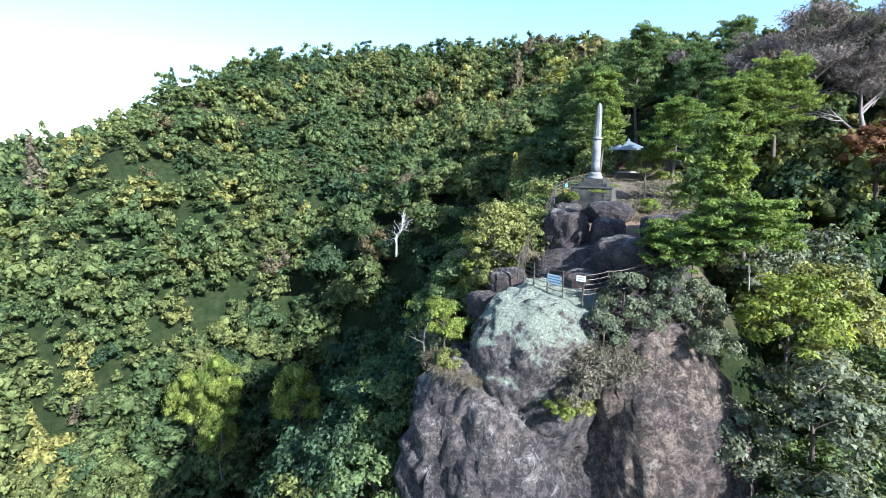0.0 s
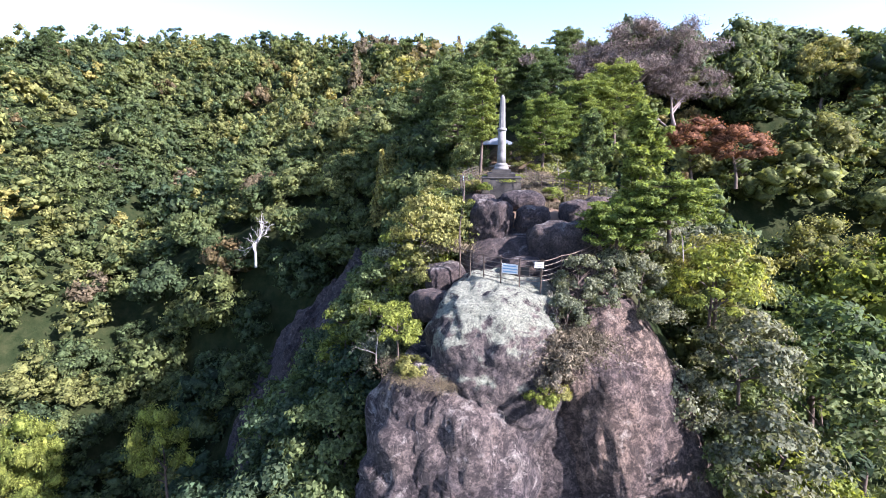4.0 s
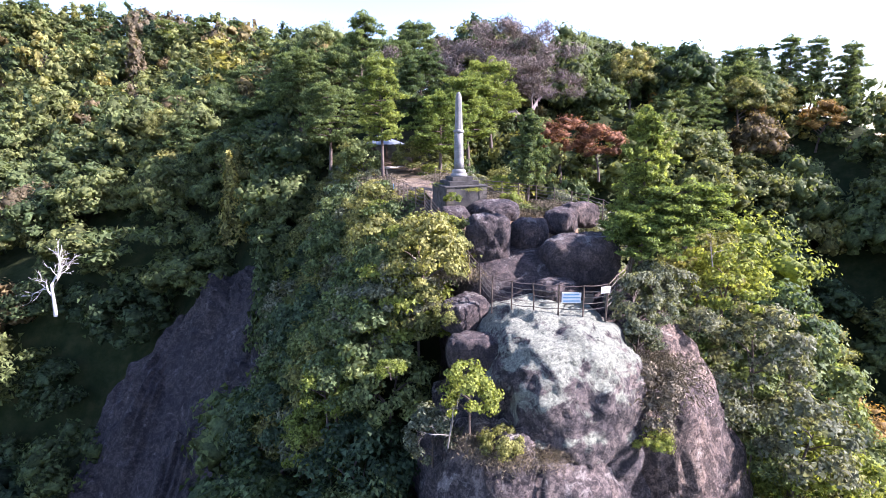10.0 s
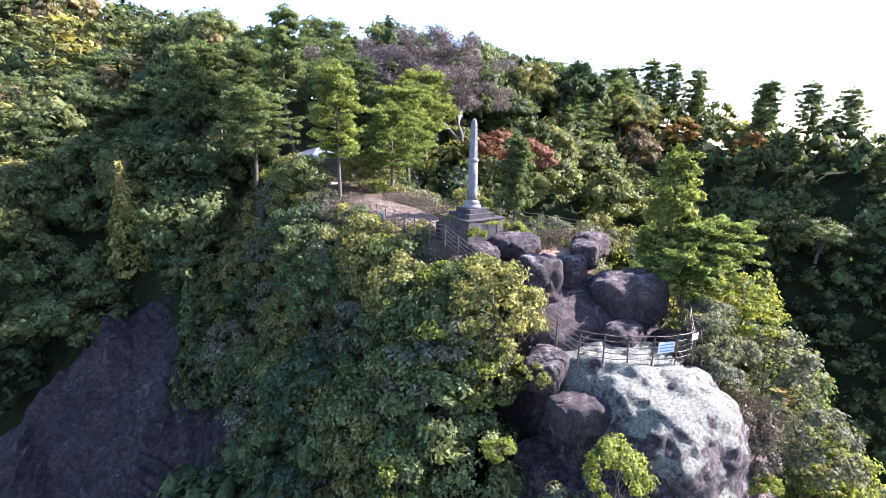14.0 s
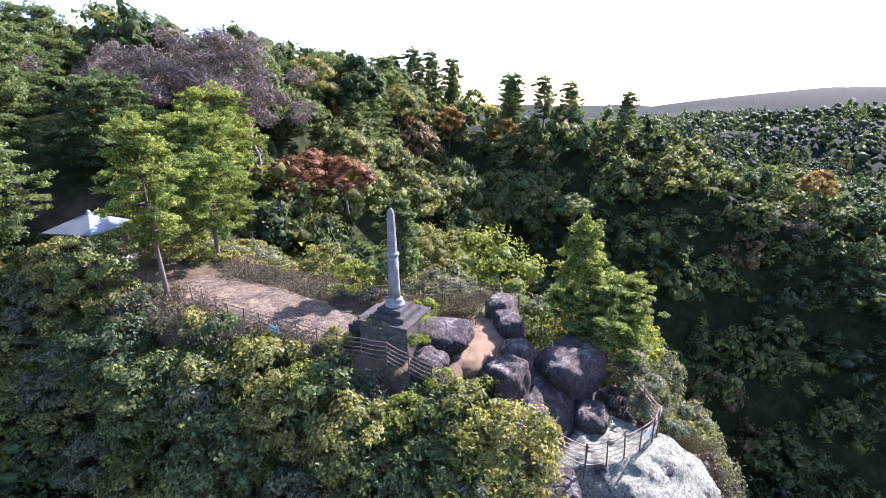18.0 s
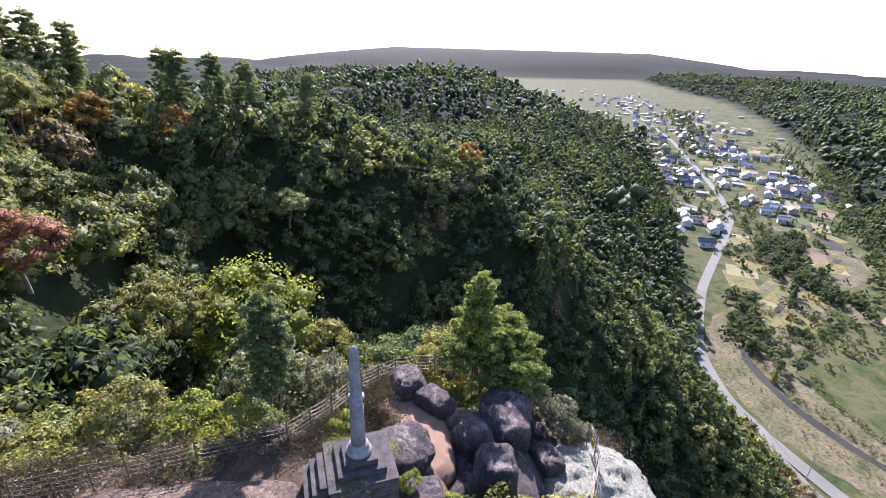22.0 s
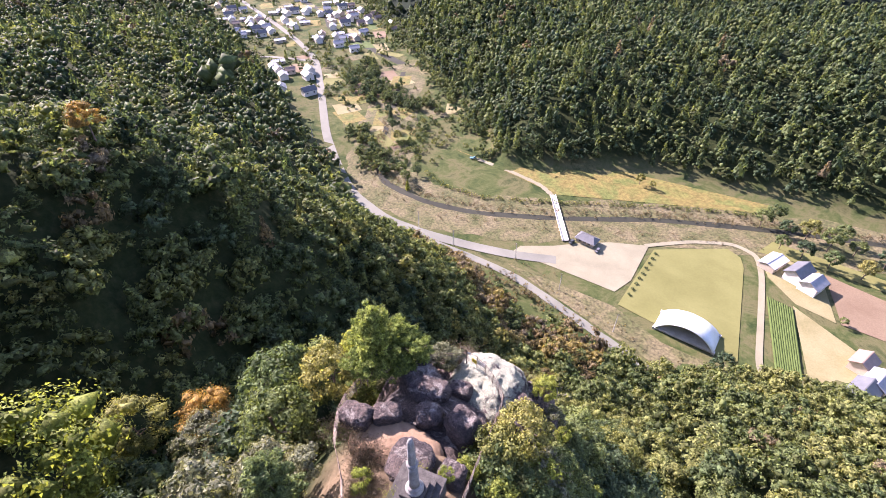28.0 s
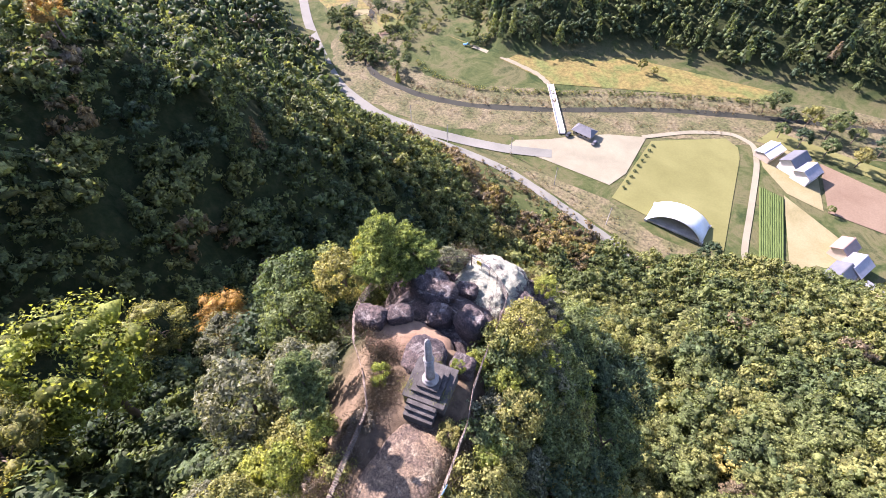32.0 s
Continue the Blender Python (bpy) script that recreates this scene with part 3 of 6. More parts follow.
# ---- plants ----
def cards(centres, normals, size, rng, aspect=1.6, three=False):
    """Small leaf-shaped quads at centres, facing along normals; size may be one number or one for each."""
    n = len(centres)
    nn = normals / (np.linalg.norm(normals, axis=1, keepdims=True) + 1e-9)
    r = rng.normal(size=(n, 3))
    a = np.cross(nn, r)
    a /= np.linalg.norm(a, axis=1, keepdims=True) + 1e-9
    b = np.cross(nn, a)
    s = (np.ones(n) * size * rng.uniform(0.65, 1.35, n))[:, None]
    la, lb = a * s * aspect * 0.5, b * s * 0.5
    bend = nn * s * 0.12
    if three:
        return np.stack([centres - la, centres + la * 0.6 + lb, centres + la * 0.6 - lb], 1).reshape(-1, 3), np.arange(3 * n).reshape(-1, 3)
    v = np.stack([centres - la - bend, centres - lb * 0.9 + la * 0.1, centres + la - bend, centres + lb * 0.9 - la * 0.1], 1)
    return v.reshape(-1, 3), np.arange(4 * n).reshape(-1, 4)


def sphere_points(n, rng):
    d = rng.normal(size=(n, 3))
    return d / np.linalg.norm(d, axis=1, keepdims=True)


def crown_round(rng, wide, high, base, leaves, leaf, clumps=34, lump=0.30, hollow=0.55, three=False, core=0.0):
    """A broadleaf crown of lumps of leaves over an uneven dome, thinning below."""
    d = sphere_points(clumps * 3, rng)
    d = d[d[:, 2] > -0.45][:clumps]
    shell = rng.uniform(0.62, 0.9, (len(d), 1))
    lump_c = d * shell * (wide, wide, high)
    lump_r = lump * wide * rng.uniform(0.7, 1.25, len(d))
    k = rng.randint(0, len(d), leaves)
    s = sphere_points(leaves, rng)
    s[:, 2] = np.abs(s[:, 2]) * rng.choice([1, 1, 1, -0.5], leaves)
    rad = lump_r[k] * rng.uniform(hollow, 1.06, leaves)
    c = lump_c[k] + s * rad[:, None] * (1, 1, 0.8)
    nrm = s * 0.8 + d[k] * 0.4 + rng.normal(size=(leaves, 3)) * 0.45
    c[:, 2] += base + high * 0.55
    out = cards(c, nrm, leaf, rng, 1.6, three)
    if core:
        lump_c[:, 2] += base + high * 0.55
        out = joined([out, core_of(lump_c, lump_r * core, rng)])
    return out


def core_of(centres, radii, rng):
    """Uneven inner masses of foliage, one for each lump."""
    v = np.array([(1, 0, 0), (-1, 0, 0), (0, 1, 0), (0, -1, 0), (0, 0, 1), (0, 0, -1)], float)
    f = np.array([(0, 2, 4), (2, 1, 4), (1, 3, 4), (3, 0, 4), (2, 0, 5), (1, 2, 5), (3, 1, 5), (0, 3, 5)])
    m = rng.normal(size=(len(centres), 3, 3)) * 0.35 + np.eye(3)
    m /= np.linalg.norm(m, axis=2, keepdims=True)
    w = np.einsum("ij,njk->nik", v, m) * radii[:, None, None] * rng.uniform(0.8, 1.2, (len(centres), 6, 1)) * (1, 1, 0.85)
    return (centres[:, None] + w).reshape(-1, 3), (f[None] + 6 * np.arange(len(centres))[:, None, None]).reshape(-1, 3)


def crown_cone(rng, wide, high, base, leaves, leaf, three=False):
    """A conifer's crown: drooping tiers that narrow to a tip."""
    h = rng.beta(1.0, 1.5, leaves)
    tier = np.sin(h * 46 + rng.normal(size=leaves) * 0.5) * 0.12
    r = wide * (1 - h) ** 0.85 * (0.72 + 0.28 * rng.rand(leaves) ** 0.5 + tier)
    th = rng.uniform(0, 2 * np.pi, leaves)
    lobes = 1 + 0.18 * np.sin(th * 5 + h * 20)
    c = np.stack([np.cos(th) * r * lobes, np.sin(th) * r * lobes, base + h * high - 0.12 * r], 1)
    nrm = np.stack([np.cos(th), np.sin(th), 0.6 + 0 * th], 1) + rng.normal(size=(leaves, 3)) * 0.5
    return cards(c, nrm, leaf, rng, 2.0, three)


def pine_limbs(rng, high, wide, tiers, per, from_h, top_narrow=0.75, rise=0.15):
    """Limbs of a pine: starts, tips and their share of the height."""
    out = []
    for i in range(tiers):
        h = from_h + (1 - from_h) * (i + 0.2 * rng.rand()) / tiers
        length = wide * (1 - top_narrow * ((h - from_h) / (1 - from_h)) ** 1.4) * rng.uniform(0.75, 1.1)
        a0 = rng.uniform(0, 6.28)
        for j in range(per):
            a = a0 + j * 2 * np.pi / per + rng.normal() * 0.25
            ln = length * rng.uniform(0.65, 1.1)
            tip = np.array([np.cos(a) * ln, np.sin(a) * ln, h * high + rise * ln + rng.normal() * 0.1])
            out.append((np.array([0, 0, h * high]), tip))
    return out


def pine(rng, high, wide, tiers, per, from_h, tufts, tuft_r, needles, leaf, narrow=0.75, rise=0.15, flat=0.45, trunk_r=0.14):
    """A pine's trunk with limbs, and its tufts of needles."""
    limbs = pine_limbs(rng, high, wide, tiers, per, from_h, narrow, rise)
    bend = rng.normal(size=2) * 0.05 * high
    zs = np.linspace(0, 1, 7)
    trunk = np.stack([bend[0] * np.sin(zs * 3), bend[1] * np.sin(zs * 3), zs * high], 1)
    wood = [tube(trunk, trunk_r * (1 - 0.85 * zs) + 0.01, 7)]
    cs, ns = [], []
    for a, b in limbs:
        f = a[2] / high
        a = a + (*(bend * np.sin(f * 3)), 0)
        b = b + (*(bend * np.sin(f * 3)), 0)
        mid = (a + b) / 2 + (0, 0, -0.06 * np.linalg.norm(b - a))
        wood.append(tube([a, mid, b], [trunk_r * 0.32 * (1 - 0.6 * f) + 0.008, trunk_r * 0.22 * (1 - 0.5 * f) + 0.006, 0.006], 4))
        for t in rng.uniform(0.35, 1.05, tufts):
            p = a + (b - a) * t + rng.normal(size=3) * tuft_r * (0.8, 0.8, 0.3)
            s = sphere_points(needles, rng)
            cs.append(p + s * tuft_r * (1, 1, flat) * rng.uniform(0.3, 1, (needles, 1)))
            ns.append(s * 0.5 + (0, 0, 0.55) + rng.normal(size=(needles, 3)) * 0.5)
    top = sphere_points(needles * 3, rng) * tuft_r * (1.0, 1.0, 1.2) + (*(bend * np.sin(3.0)), high)
    cs.append(top), ns.append(rng.normal(size=(len(top), 3)) + (0, 0, 0.4))
    return joined(wood), cards(np.concatenate(cs), np.concatenate(ns), leaf, rng, 3.2, True)


def bare_limbs(rng, high, wide, thick, depth=4, lean=0.0, forks=3, droop=0.0):
    """A leafless tree, forking from the trunk to fine twigs."""
    pieces = []

    def grow(p, d, length, r, level):
        q = p + d * length * 0.5 + rng.normal(size=3) * length * 0.06
        e = p + d * length + rng.normal(size=3) * length * 0.08
        pieces.append(tube([p, q, e], [r, r * 0.8, r * 0.6], 5 if level < 2 else 3))
        if level >= depth:
            return
        for _ in range(forks + (level == 0)):
            nd = d + rng.normal(size=3) * (0.55 if level else 0.6) + (0, 0, 0.12 - droop * level)
            nd /= np.linalg.norm(nd)
            t = rng.uniform(0.45, 1.0)
            grow(p + (e - p) * t, nd * (wide, wide, 1.0), length * rng.uniform(0.5, 0.75), r * 0.52, level + 1)

    grow(np.zeros(3), np.array([lean, 0.0, 1.0]) / math.hypot(lean, 1), high * 0.42, thick, 0)
    return joined(pieces)


def trunk_of(rng, high, r, wide):
    """A trunk with a few limbs into the crown."""
    zs = np.linspace(0, 1, 5)
    b = rng.normal(size=2) * 0.08 * high
    line = np.stack([b[0] * zs**2, b[1] * zs**2, zs * high], 1)
    pieces = [tube(line, r * (1 - 0.7 * zs), 7)]
    for _ in range(6):
        t = rng.uniform(0.45, 0.95)
        a = line[0] + (line[-1] - line[0]) * t
        th = rng.uniform(0, 6.28)
        e = a + np.array([np.cos(th), np.sin(th), 0.7]) * wide * rng.uniform(0.35, 0.65)
        pieces.append(tube([a, (a + e) / 2 + (0, 0, 0.1), e], [r * 0.4, r * 0.28, r * 0.08], 5))
    return joined(pieces)


TREES = {}


def tree_kind(key, name, label, category, wood, crown, leaf, bark=BARK):
    """Builds the first of a kind, far below at its planting place until it is copied."""
    TREES[key] = (name, label, category, wood, crown, leaf, bark)


def place_tree(key, x, y, z, size=1.0, turn=0.0, label="", leaf="", group="", lean=0.0, tall=1.0):
    """Sets one tree or shrub; those of one kind share their meshes."""
    name, lab, cat, wood, crown, lf, bark = TREES[key]
    ob = thing(name, label or lab, cat, pose(x, y, z, 0, lean, turn) @ Matrix.Diagonal((size, size, size * tall, 1)), group)
    for nm, data, mat in (("trunk", wood, bark), ("crown", crown, LEAF[leaf or lf])):
        if data is None:
            continue
        stem = key + "_" + nm + "_" + (leaf or lf)
        me = MESHES.get(stem)
        if me is None:
            made = mesh_part(nm, data[0], data[1], mat, None, "", True)
            MESHES[stem] = made.data
            made.parent = ob
        else:
            made = new(nm, me)
            made.parent = ob
    return ob


MESHES = {}
R = np.random.RandomState
tree_kind("round_a", "broadleaf_tree", "dense evergreen broadleaf tree on the slope", "tree", trunk_of(R(1), 4.5, 0.2, 3.2), crown_round(R(2), 3.2, 2.9, 3.4, 5600, 0.125, 46, 0.28, 0.5, True, 0.7), "mid")
tree_kind("round_b", "broadleaf_tree", "rounded broadleaf tree with olive foliage", "tree", trunk_of(R(3), 4.2, 0.18, 2.9), crown_round(R(4), 3.0, 3.3, 2.8, 5400, 0.12, 40, 0.30, 0.5, True, 0.7), "olive")
tree_kind("round_c", "broadleaf_tree", "dark glossy-leaved evergreen tree", "tree", trunk_of(R(5), 4.0, 0.18, 2.7), crown_round(R(6), 2.8, 2.6, 2.6, 5000, 0.12, 38, 0.31, 0.5, True, 0.7), "dark")
tree_kind("near_a", "broadleaf_tree", "leafy evergreen tree clinging to the cliff side", "tree", trunk_of(R(7), 3.0, 0.09, 2.0), crown_round(R(8), 1.9, 2.2, 1.4, 4800, 0.125, 50, 0.25, 0.4, True), "olive")
tree_kind("near_b", "broadleaf_tree", "leafy young tree on the cliff edge", "tree", trunk_of(R(9), 2.6, 0.07, 1.5), crown_round(R(10), 1.4, 1.9, 1.0, 3800, 0.11, 40, 0.27, 0.4, True), "mid")
tree_kind("shrub_a", "shrub", "dense leafy shrub on the rocks", "shrub", trunk_of(R(11), 0.9, 0.04, 0.8), crown_round(R(12), 0.95, 0.8, 0.1, 3200, 0.075, 26, 0.32, 0.35, True), "lime")
tree_kind("shrub_b", "shrub", "low grey-green shrub on the rocks", "shrub", trunk_of(R(13), 0.8, 0.04, 0.8), crown_round(R(14), 0.9, 0.65, 0.05, 3000, 0.07, 26, 0.32, 0.35, True), "grey")
tree_kind("pine_tall", "pine_tree", "tall slender red pine with a thin crown", "tree", *pine(R(15), 12, 2.5, 12, 4, 0.38, 6, 0.44, 64, 0.10, 0.5, 0.2, 0.55, 0.17), "pine")
tree_kind("pine_wide", "pine_tree", "spreading red pine with flat layers of needles", "tree", *pine(R(16), 8.5, 3.8, 9, 5, 0.34, 9, 0.5, 60, 0.095, 0.5, 0.16, 0.42, 0.18), "pine")
tree_kind("pine_young", "pine_tree", "young bright green pine with open whorls", "tree", *pine(R(17), 6.0, 1.75, 11, 5, 0.18, 5, 0.25, 64, 0.085, 0.8, 0.32, 0.7, 0.09), "bright_pine")
tree_kind("pine_low", "pine_tree", "low spreading bright green pine", "tree", *pine(R(18), 3.4, 2.3, 6, 6, 0.42, 8, 0.34, 60, 0.085, 0.35, 0.08, 0.33, 0.11), "bright_pine")
tree_kind("cone", "conifer", "pointed cypress with yellow-green sprays", "tree", trunk_of(R(19), 7, 0.16, 0.8), crown_cone(R(20), 2.0, 9.5, 0.6, 6000, 0.19, True), "lime")
tree_kind("bare_big", "bare_tree", "large leafless grey tree with a wide crown of twigs", "tree", bare_limbs(R(21), 9, 1.25, 0.22, 4, 0, 3), cards(*(lambda r: (lambda s, c: (c[r.randint(0, 30, 9000)] + s * 1.15 * r.uniform(0.3, 1, (9000, 1)) * (1, 1, 0.55), s + r.normal(size=(9000, 3)) * 0.7))(sphere_points(9000, r), np.stack([r.normal(size=30) * 2.1, r.normal(size=30) * 2.1, 6.2 + r.uniform(-1.9, 2.0, 30)], 1)))(R(22)), 0.045, R(27), 14.0, True), "twig", plain("grey_twigs", (0.24, 0.20, 0.19), 0.9, 0.3, 1.0, 0.2))
tree_kind("dead", "dead_tree", "bleached dead tree with broken bare limbs", "tree", bare_limbs(R(31), 8.5, 0.95, 0.2, 4, 0.1, 3, 0.0), None, "twig", DEADWOOD)
tree_kind("twiggy", "bare_shrub", "leafless pale shrub with branching twigs", "shrub", bare_limbs(R(23), 3.2, 1.0, 0.035, 5, 0.1, 2), None, "twig", plain("grey_stems", (0.27, 0.24, 0.21), 0.9, 0.3, 2.0, 0.2))
tree_kind("tuft", "grass_tuft", "tuft of dry grass on the rock", "grass", None, cards(*(lambda r: (np.stack([r.normal(size=1500) * 0.35, r.normal(size=1500) * 0.35, r.uniform(0, 0.22, 1500)], 1), np.stack([r.normal(size=1500), r.normal(size=1500), 0.3 * r.normal(size=1500)], 1)))(R(25)), 0.022, R(26), 5.0, True), "straw")

# ---- woods: everything that nobody could count, in patches of one mesh each ----
def low_round(seed, leaves, leaf, lumps=22, core=0.72):
    r = R(seed)
    return crown_round(r, 1.0, 0.95, -0.15, leaves, leaf, lumps, 0.33, 0.6, True, core)


def low_cone(seed, leaves, leaf):
    return crown_cone(R(seed), 0.55, 2.2, -0.2, leaves, leaf, True)


def low_pine(seed, leaves, leaf):
    r = R(seed)
    k = r.randint(0, 16, leaves)
    pads = np.stack([r.normal(size=16) * 0.42, r.normal(size=16) * 0.42, r.uniform(0.1, 1.5, 16)], 1)
    s = sphere_points(leaves, r)
    return cards(pads[k] + s * (0.38, 0.38, 0.12) * r.uniform(0.4, 1, (leaves, 1)), s * 0.4 + (0, 0, 0.7) + r.normal(size=(leaves, 3)) * 0.4, leaf, r, 2.2, True)


def woods(name, label, places, sizes, kinds, protos, tints, seed):
    """One mesh of many crowns. places: x, y, z of the foot of each crown."""
    rng = R(seed)
    vs, fs, ts, n = [], [], [], 0
    for p, s, k, tint in zip(places, sizes, kinds, tints):
        v, f = protos[k]
        a = rng.uniform(0, 6.28)
        c, sn = math.cos(a), math.sin(a)
        w = v * (s * rng.uniform(0.9, 1.1), s, s * rng.uniform(0.85, 1.25))
        vs.append(np.stack([w[:, 0] * c - w[:, 1] * sn, w[:, 0] * sn + w[:, 1] * c, w[:, 2]], 1) + p)
        fs.append(f + n)
        ts.append(np.full(len(f), tint))
        n += len(v)
    ob = mesh_part(name, np.concatenate(vs), np.concatenate(fs), WOODS, smooth=True, tint=np.concatenate(ts))
    return tagged(ob, label, "woods", kind="stuff")


def scatter(x0, y0, x1, y1, gap, seed, keep):
    rng = R(seed)
    gx, gy = np.meshgrid(np.arange(x0, x1, gap), np.arange(y0, y1, gap * 0.87), indexing="ij")
    gx = gx + (np.arange(gx.shape[1]) % 2)[None] * gap / 2
    x = (gx + rng.uniform(-0.5, 0.5, gx.shape) * gap).ravel()
    y = (gy + rng.uniform(-0.5, 0.5, gy.shape) * gap).ravel()
    k = keep(x, y)
    x, y = x[k], y[k]
    return np.stack([x, y, land(x, y)], 1)


def off_spur(x, y, d):
    """Farther than d from the bare crest of the spur."""
    crest = ridge(x, y, [(3, -14, 0), (0, 0, 0), (-1, 24, 0)], 1.0)
    return -crest > d


def tint_field(p, rng, lo=0.06, hi=0.84, odd=0.018, mid=0.43):
    t = np.clip(mid + 0.16 * waves(p[:, 0], p[:, 1], 60, 12) + rng.normal(size=len(p)) * 0.17, lo, hi)
    return np.where(rng.rand(len(p)) < odd, rng.uniform(0.9, 1.0, len(p)), t)


FINE = [low_round(101, 1250, 0.082, 30), low_round(102, 1250, 0.080, 34), low_round(103, 1200, 0.084, 28), low_cone(104, 1100, 0.09), low_pine(105, 1200, 0.085)]
NEAR = [low_round(121, 1450, 0.078, 36), low_round(122, 1450, 0.076, 40), low_round(123, 1400, 0.080, 34), low_cone(124, 1300, 0.09), low_pine(125, 1500, 0.08)]
MID = [low_round(106, 330, 0.130, 18), low_round(107, 330, 0.130, 20), low_round(108, 320, 0.132, 17), low_cone(109, 380, 0.14), low_pine(110, 420, 0.135)]
COARSE = [low_round(111, 60, 0.15, 10, 0.95), low_round(112, 60, 0.15, 11, 0.95), low_cone(113, 90, 0.26), low_pine(114, 90, 0.22)]
BUSH = [low_round(118, 34, 0.22, 5), low_round(119, 34, 0.22, 5), low_round(120, 34, 0.2, 6)]
FAR = [low_round(115, 10, 0.16, 7, 1.05), low_round(116, 10, 0.16, 7, 1.05), low_cone(117, 36, 0.28)]


def close(x, y):
    return np.hypot(x, y + 5) < np.where(x > 8, np.where(y > 15, 72, 48), 76)


def patch_of_woods(name, label, area, gap, seed, keep, size, protos, odds, lift=0.3, scrub=None, **kw):
    rng = R(seed)
    p = scatter(*area, gap, seed, keep)
    s = rng.uniform(*size, len(p)) * rng.choice([0.72, 0.95, 1.0, 1.3], len(p))
    p[:, 2] += s * lift + rng.uniform(0, 1.0, len(p)) * s * 0.35
    kinds = rng.choice(len(protos), len(p), p=odds)
    t = tint_field(p, rng, **kw)
    if scrub is not None:
        t = np.where(scrub(p[:, 0], p[:, 1]) & (rng.rand(len(p)) < 0.75), rng.uniform(0.88, 1.0, len(p)), t)
    return woods(name, label, p, s, kinds, protos, t, seed)


inside = lambda x, y: land(x, y) > VALLEY + 3
def west(x, y):
    return inside(x, y) & off_spur(x, y, 13) & ((bare_cliff(x, y) > 0.95) | (waves(x, y, 13, 57) > 0.42)) & (np.hypot(x + 36, y - 26) > 4.5)


def east(x, y):
    return inside(x, y) & off_spur(x, y, 14) & (np.hypot((x - 16) / 11, (y - 36) / 8) > 1)


def south(x, y):
    return inside(x, y) & off_spur(x, y, 13) & ((x < 6) | (y < -75))


ODDS = [0.37, 0.33, 0.21, 0.02, 0.07]
patch_of_woods("gully_woods", "mixed autumn woods in the gully below the rock", (-100, -60, -8, 90), 4.25, 201, lambda x, y: west(x, y) & close(x, y), (2.7, 4.3), FINE, ODDS, mid=0.44, odd=0.045)
patch_of_woods("west_woods", "mixed autumn woods on the hillside across the gully", (-240, -45, -8, 178), 5.3, 206, lambda x, y: west(x, y) & ~close(x, y), (2.9, 4.6), MID, ODDS, lift=0.1, mid=0.45, odd=0.045)
# leaves of ravine and ridge are tinted darker, adding to the ravine's shade
patch_of_woods("ravine_woods", "mixed autumn woods of the shaded ravine", (6, -75, 92, 80), 5.0, 202, lambda x, y: east(x, y) & close(x, y), (2.7, 4.4), NEAR, [0.36, 0.32, 0.24, 0.02, 0.06], hi=0.8, mid=0.36)
patch_of_woods("east_woods", "mixed autumn woods along the ravine ridge", (6, -95, 128, 78), 4.8, 207, lambda x, y: east(x, y) & ~close(x, y), (2.6, 4.3), MID, [0.36, 0.32, 0.24, 0.02, 0.06], hi=0.84, mid=0.38)
patch_of_woods("south_woods", "green woods on the slope below the rock", (-120, -150, 150, -40), 5.8, 203, lambda x, y: south(x, y) & close(x, y), (3.2, 5.0), FINE, [0.38, 0.32, 0.28, 0.01, 0.01], lo=0.22, hi=0.68, mid=0.5)
patch_of_woods("foot_woods", "woods along the foot of the slope", (-120, -150, 150, -40), 5.4, 208, lambda x, y: south(x, y) & ~close(x, y), (2.9, 4.6), MID, [0.38, 0.32, 0.28, 0.01, 0.01], lo=0.22, hi=0.68, mid=0.5, scrub=lambda x, y: (land(x, y) < -106) & (x > 0) & (x < 90) & (y < -100))
patch_of_woods("far_west_woods", "far wooded hills beyond the gully", (-800, -150, -240, 450), 14.0, 210, lambda x, y: inside(x, y), (6, 10), FAR, [0.45, 0.35, 0.2], lo=0.0, hi=0.5, odd=0.0)
patch_of_woods("valley_woods", "dark cedar woods on the hills across the river", (-330, -700, 560, -255), 7.8, 204,
               lambda x, y: inside(x, y) & (y < -225) & (np.hypot(x, y) < 640), (3.6, 6.0), COARSE, [0.24, 0.2, 0.5, 0.06], lo=0.0, hi=0.42, odd=0.01, mid=0.24)
patch_of_woods("north_valley_woods", "dark woods on the low hills beside the village", (118, -520, 760, 60), 10.0, 205,
               lambda x, y: inside(x, y) & (np.hypot(x - 60, y) > 75), (4.6, 7.0), COARSE, [0.42, 0.3, 0.18, 0.1], lo=0.0, hi=0.5, odd=0.02, mid=0.27)
patch_of_woods("far_woods", "far wooded hills along the valley", (-700, -2200, 2600, 500), 23.0, 209,
               lambda x, y: inside(x, y) & ~((x < 760) & (y > -520) & (y < 60) & (y > -0.6 * x)) & ~((x < 300) & (y > -600)) & ~((np.hypot(x, y) < 640) & (y < -225)) & (y < 480 - 0.1 * x) & ((x > 118) | (y < -300)), (8, 14), FAR, [0.45, 0.35, 0.2], lo=0.0, hi=0.3, odd=0.0)


def thicket(name, label, line, spread, gap, size, seed, tints, protos=None):
    """Bushes and small trees strung along a line on the valley floor."""
    rng = R(seed)
    pts = np.stack(bend(*np.array(line, float).T), 1)
    run = np.r_[0, np.cumsum(np.linalg.norm(np.diff(pts, axis=0), axis=1))]
    n = int(run[-1] / gap)
    u = np.sort(rng.uniform(0, run[-1], n))
    x = np.interp(u, run, pts[:, 0]) + rng.normal(size=n) * spread
    y = np.interp(u, run, pts[:, 1]) + rng.normal(size=n) * spread
    s = rng.uniform(*size, n)
    p = np.stack([x, y, np.maximum(land(x, y), VALLEY) + s * 0.35], 1)
    return woods(name, label, p, s, rng.randint(0, 3, n), protos or (MID if size[1] > 2 else BUSH), rng.uniform(*tints, n), seed)


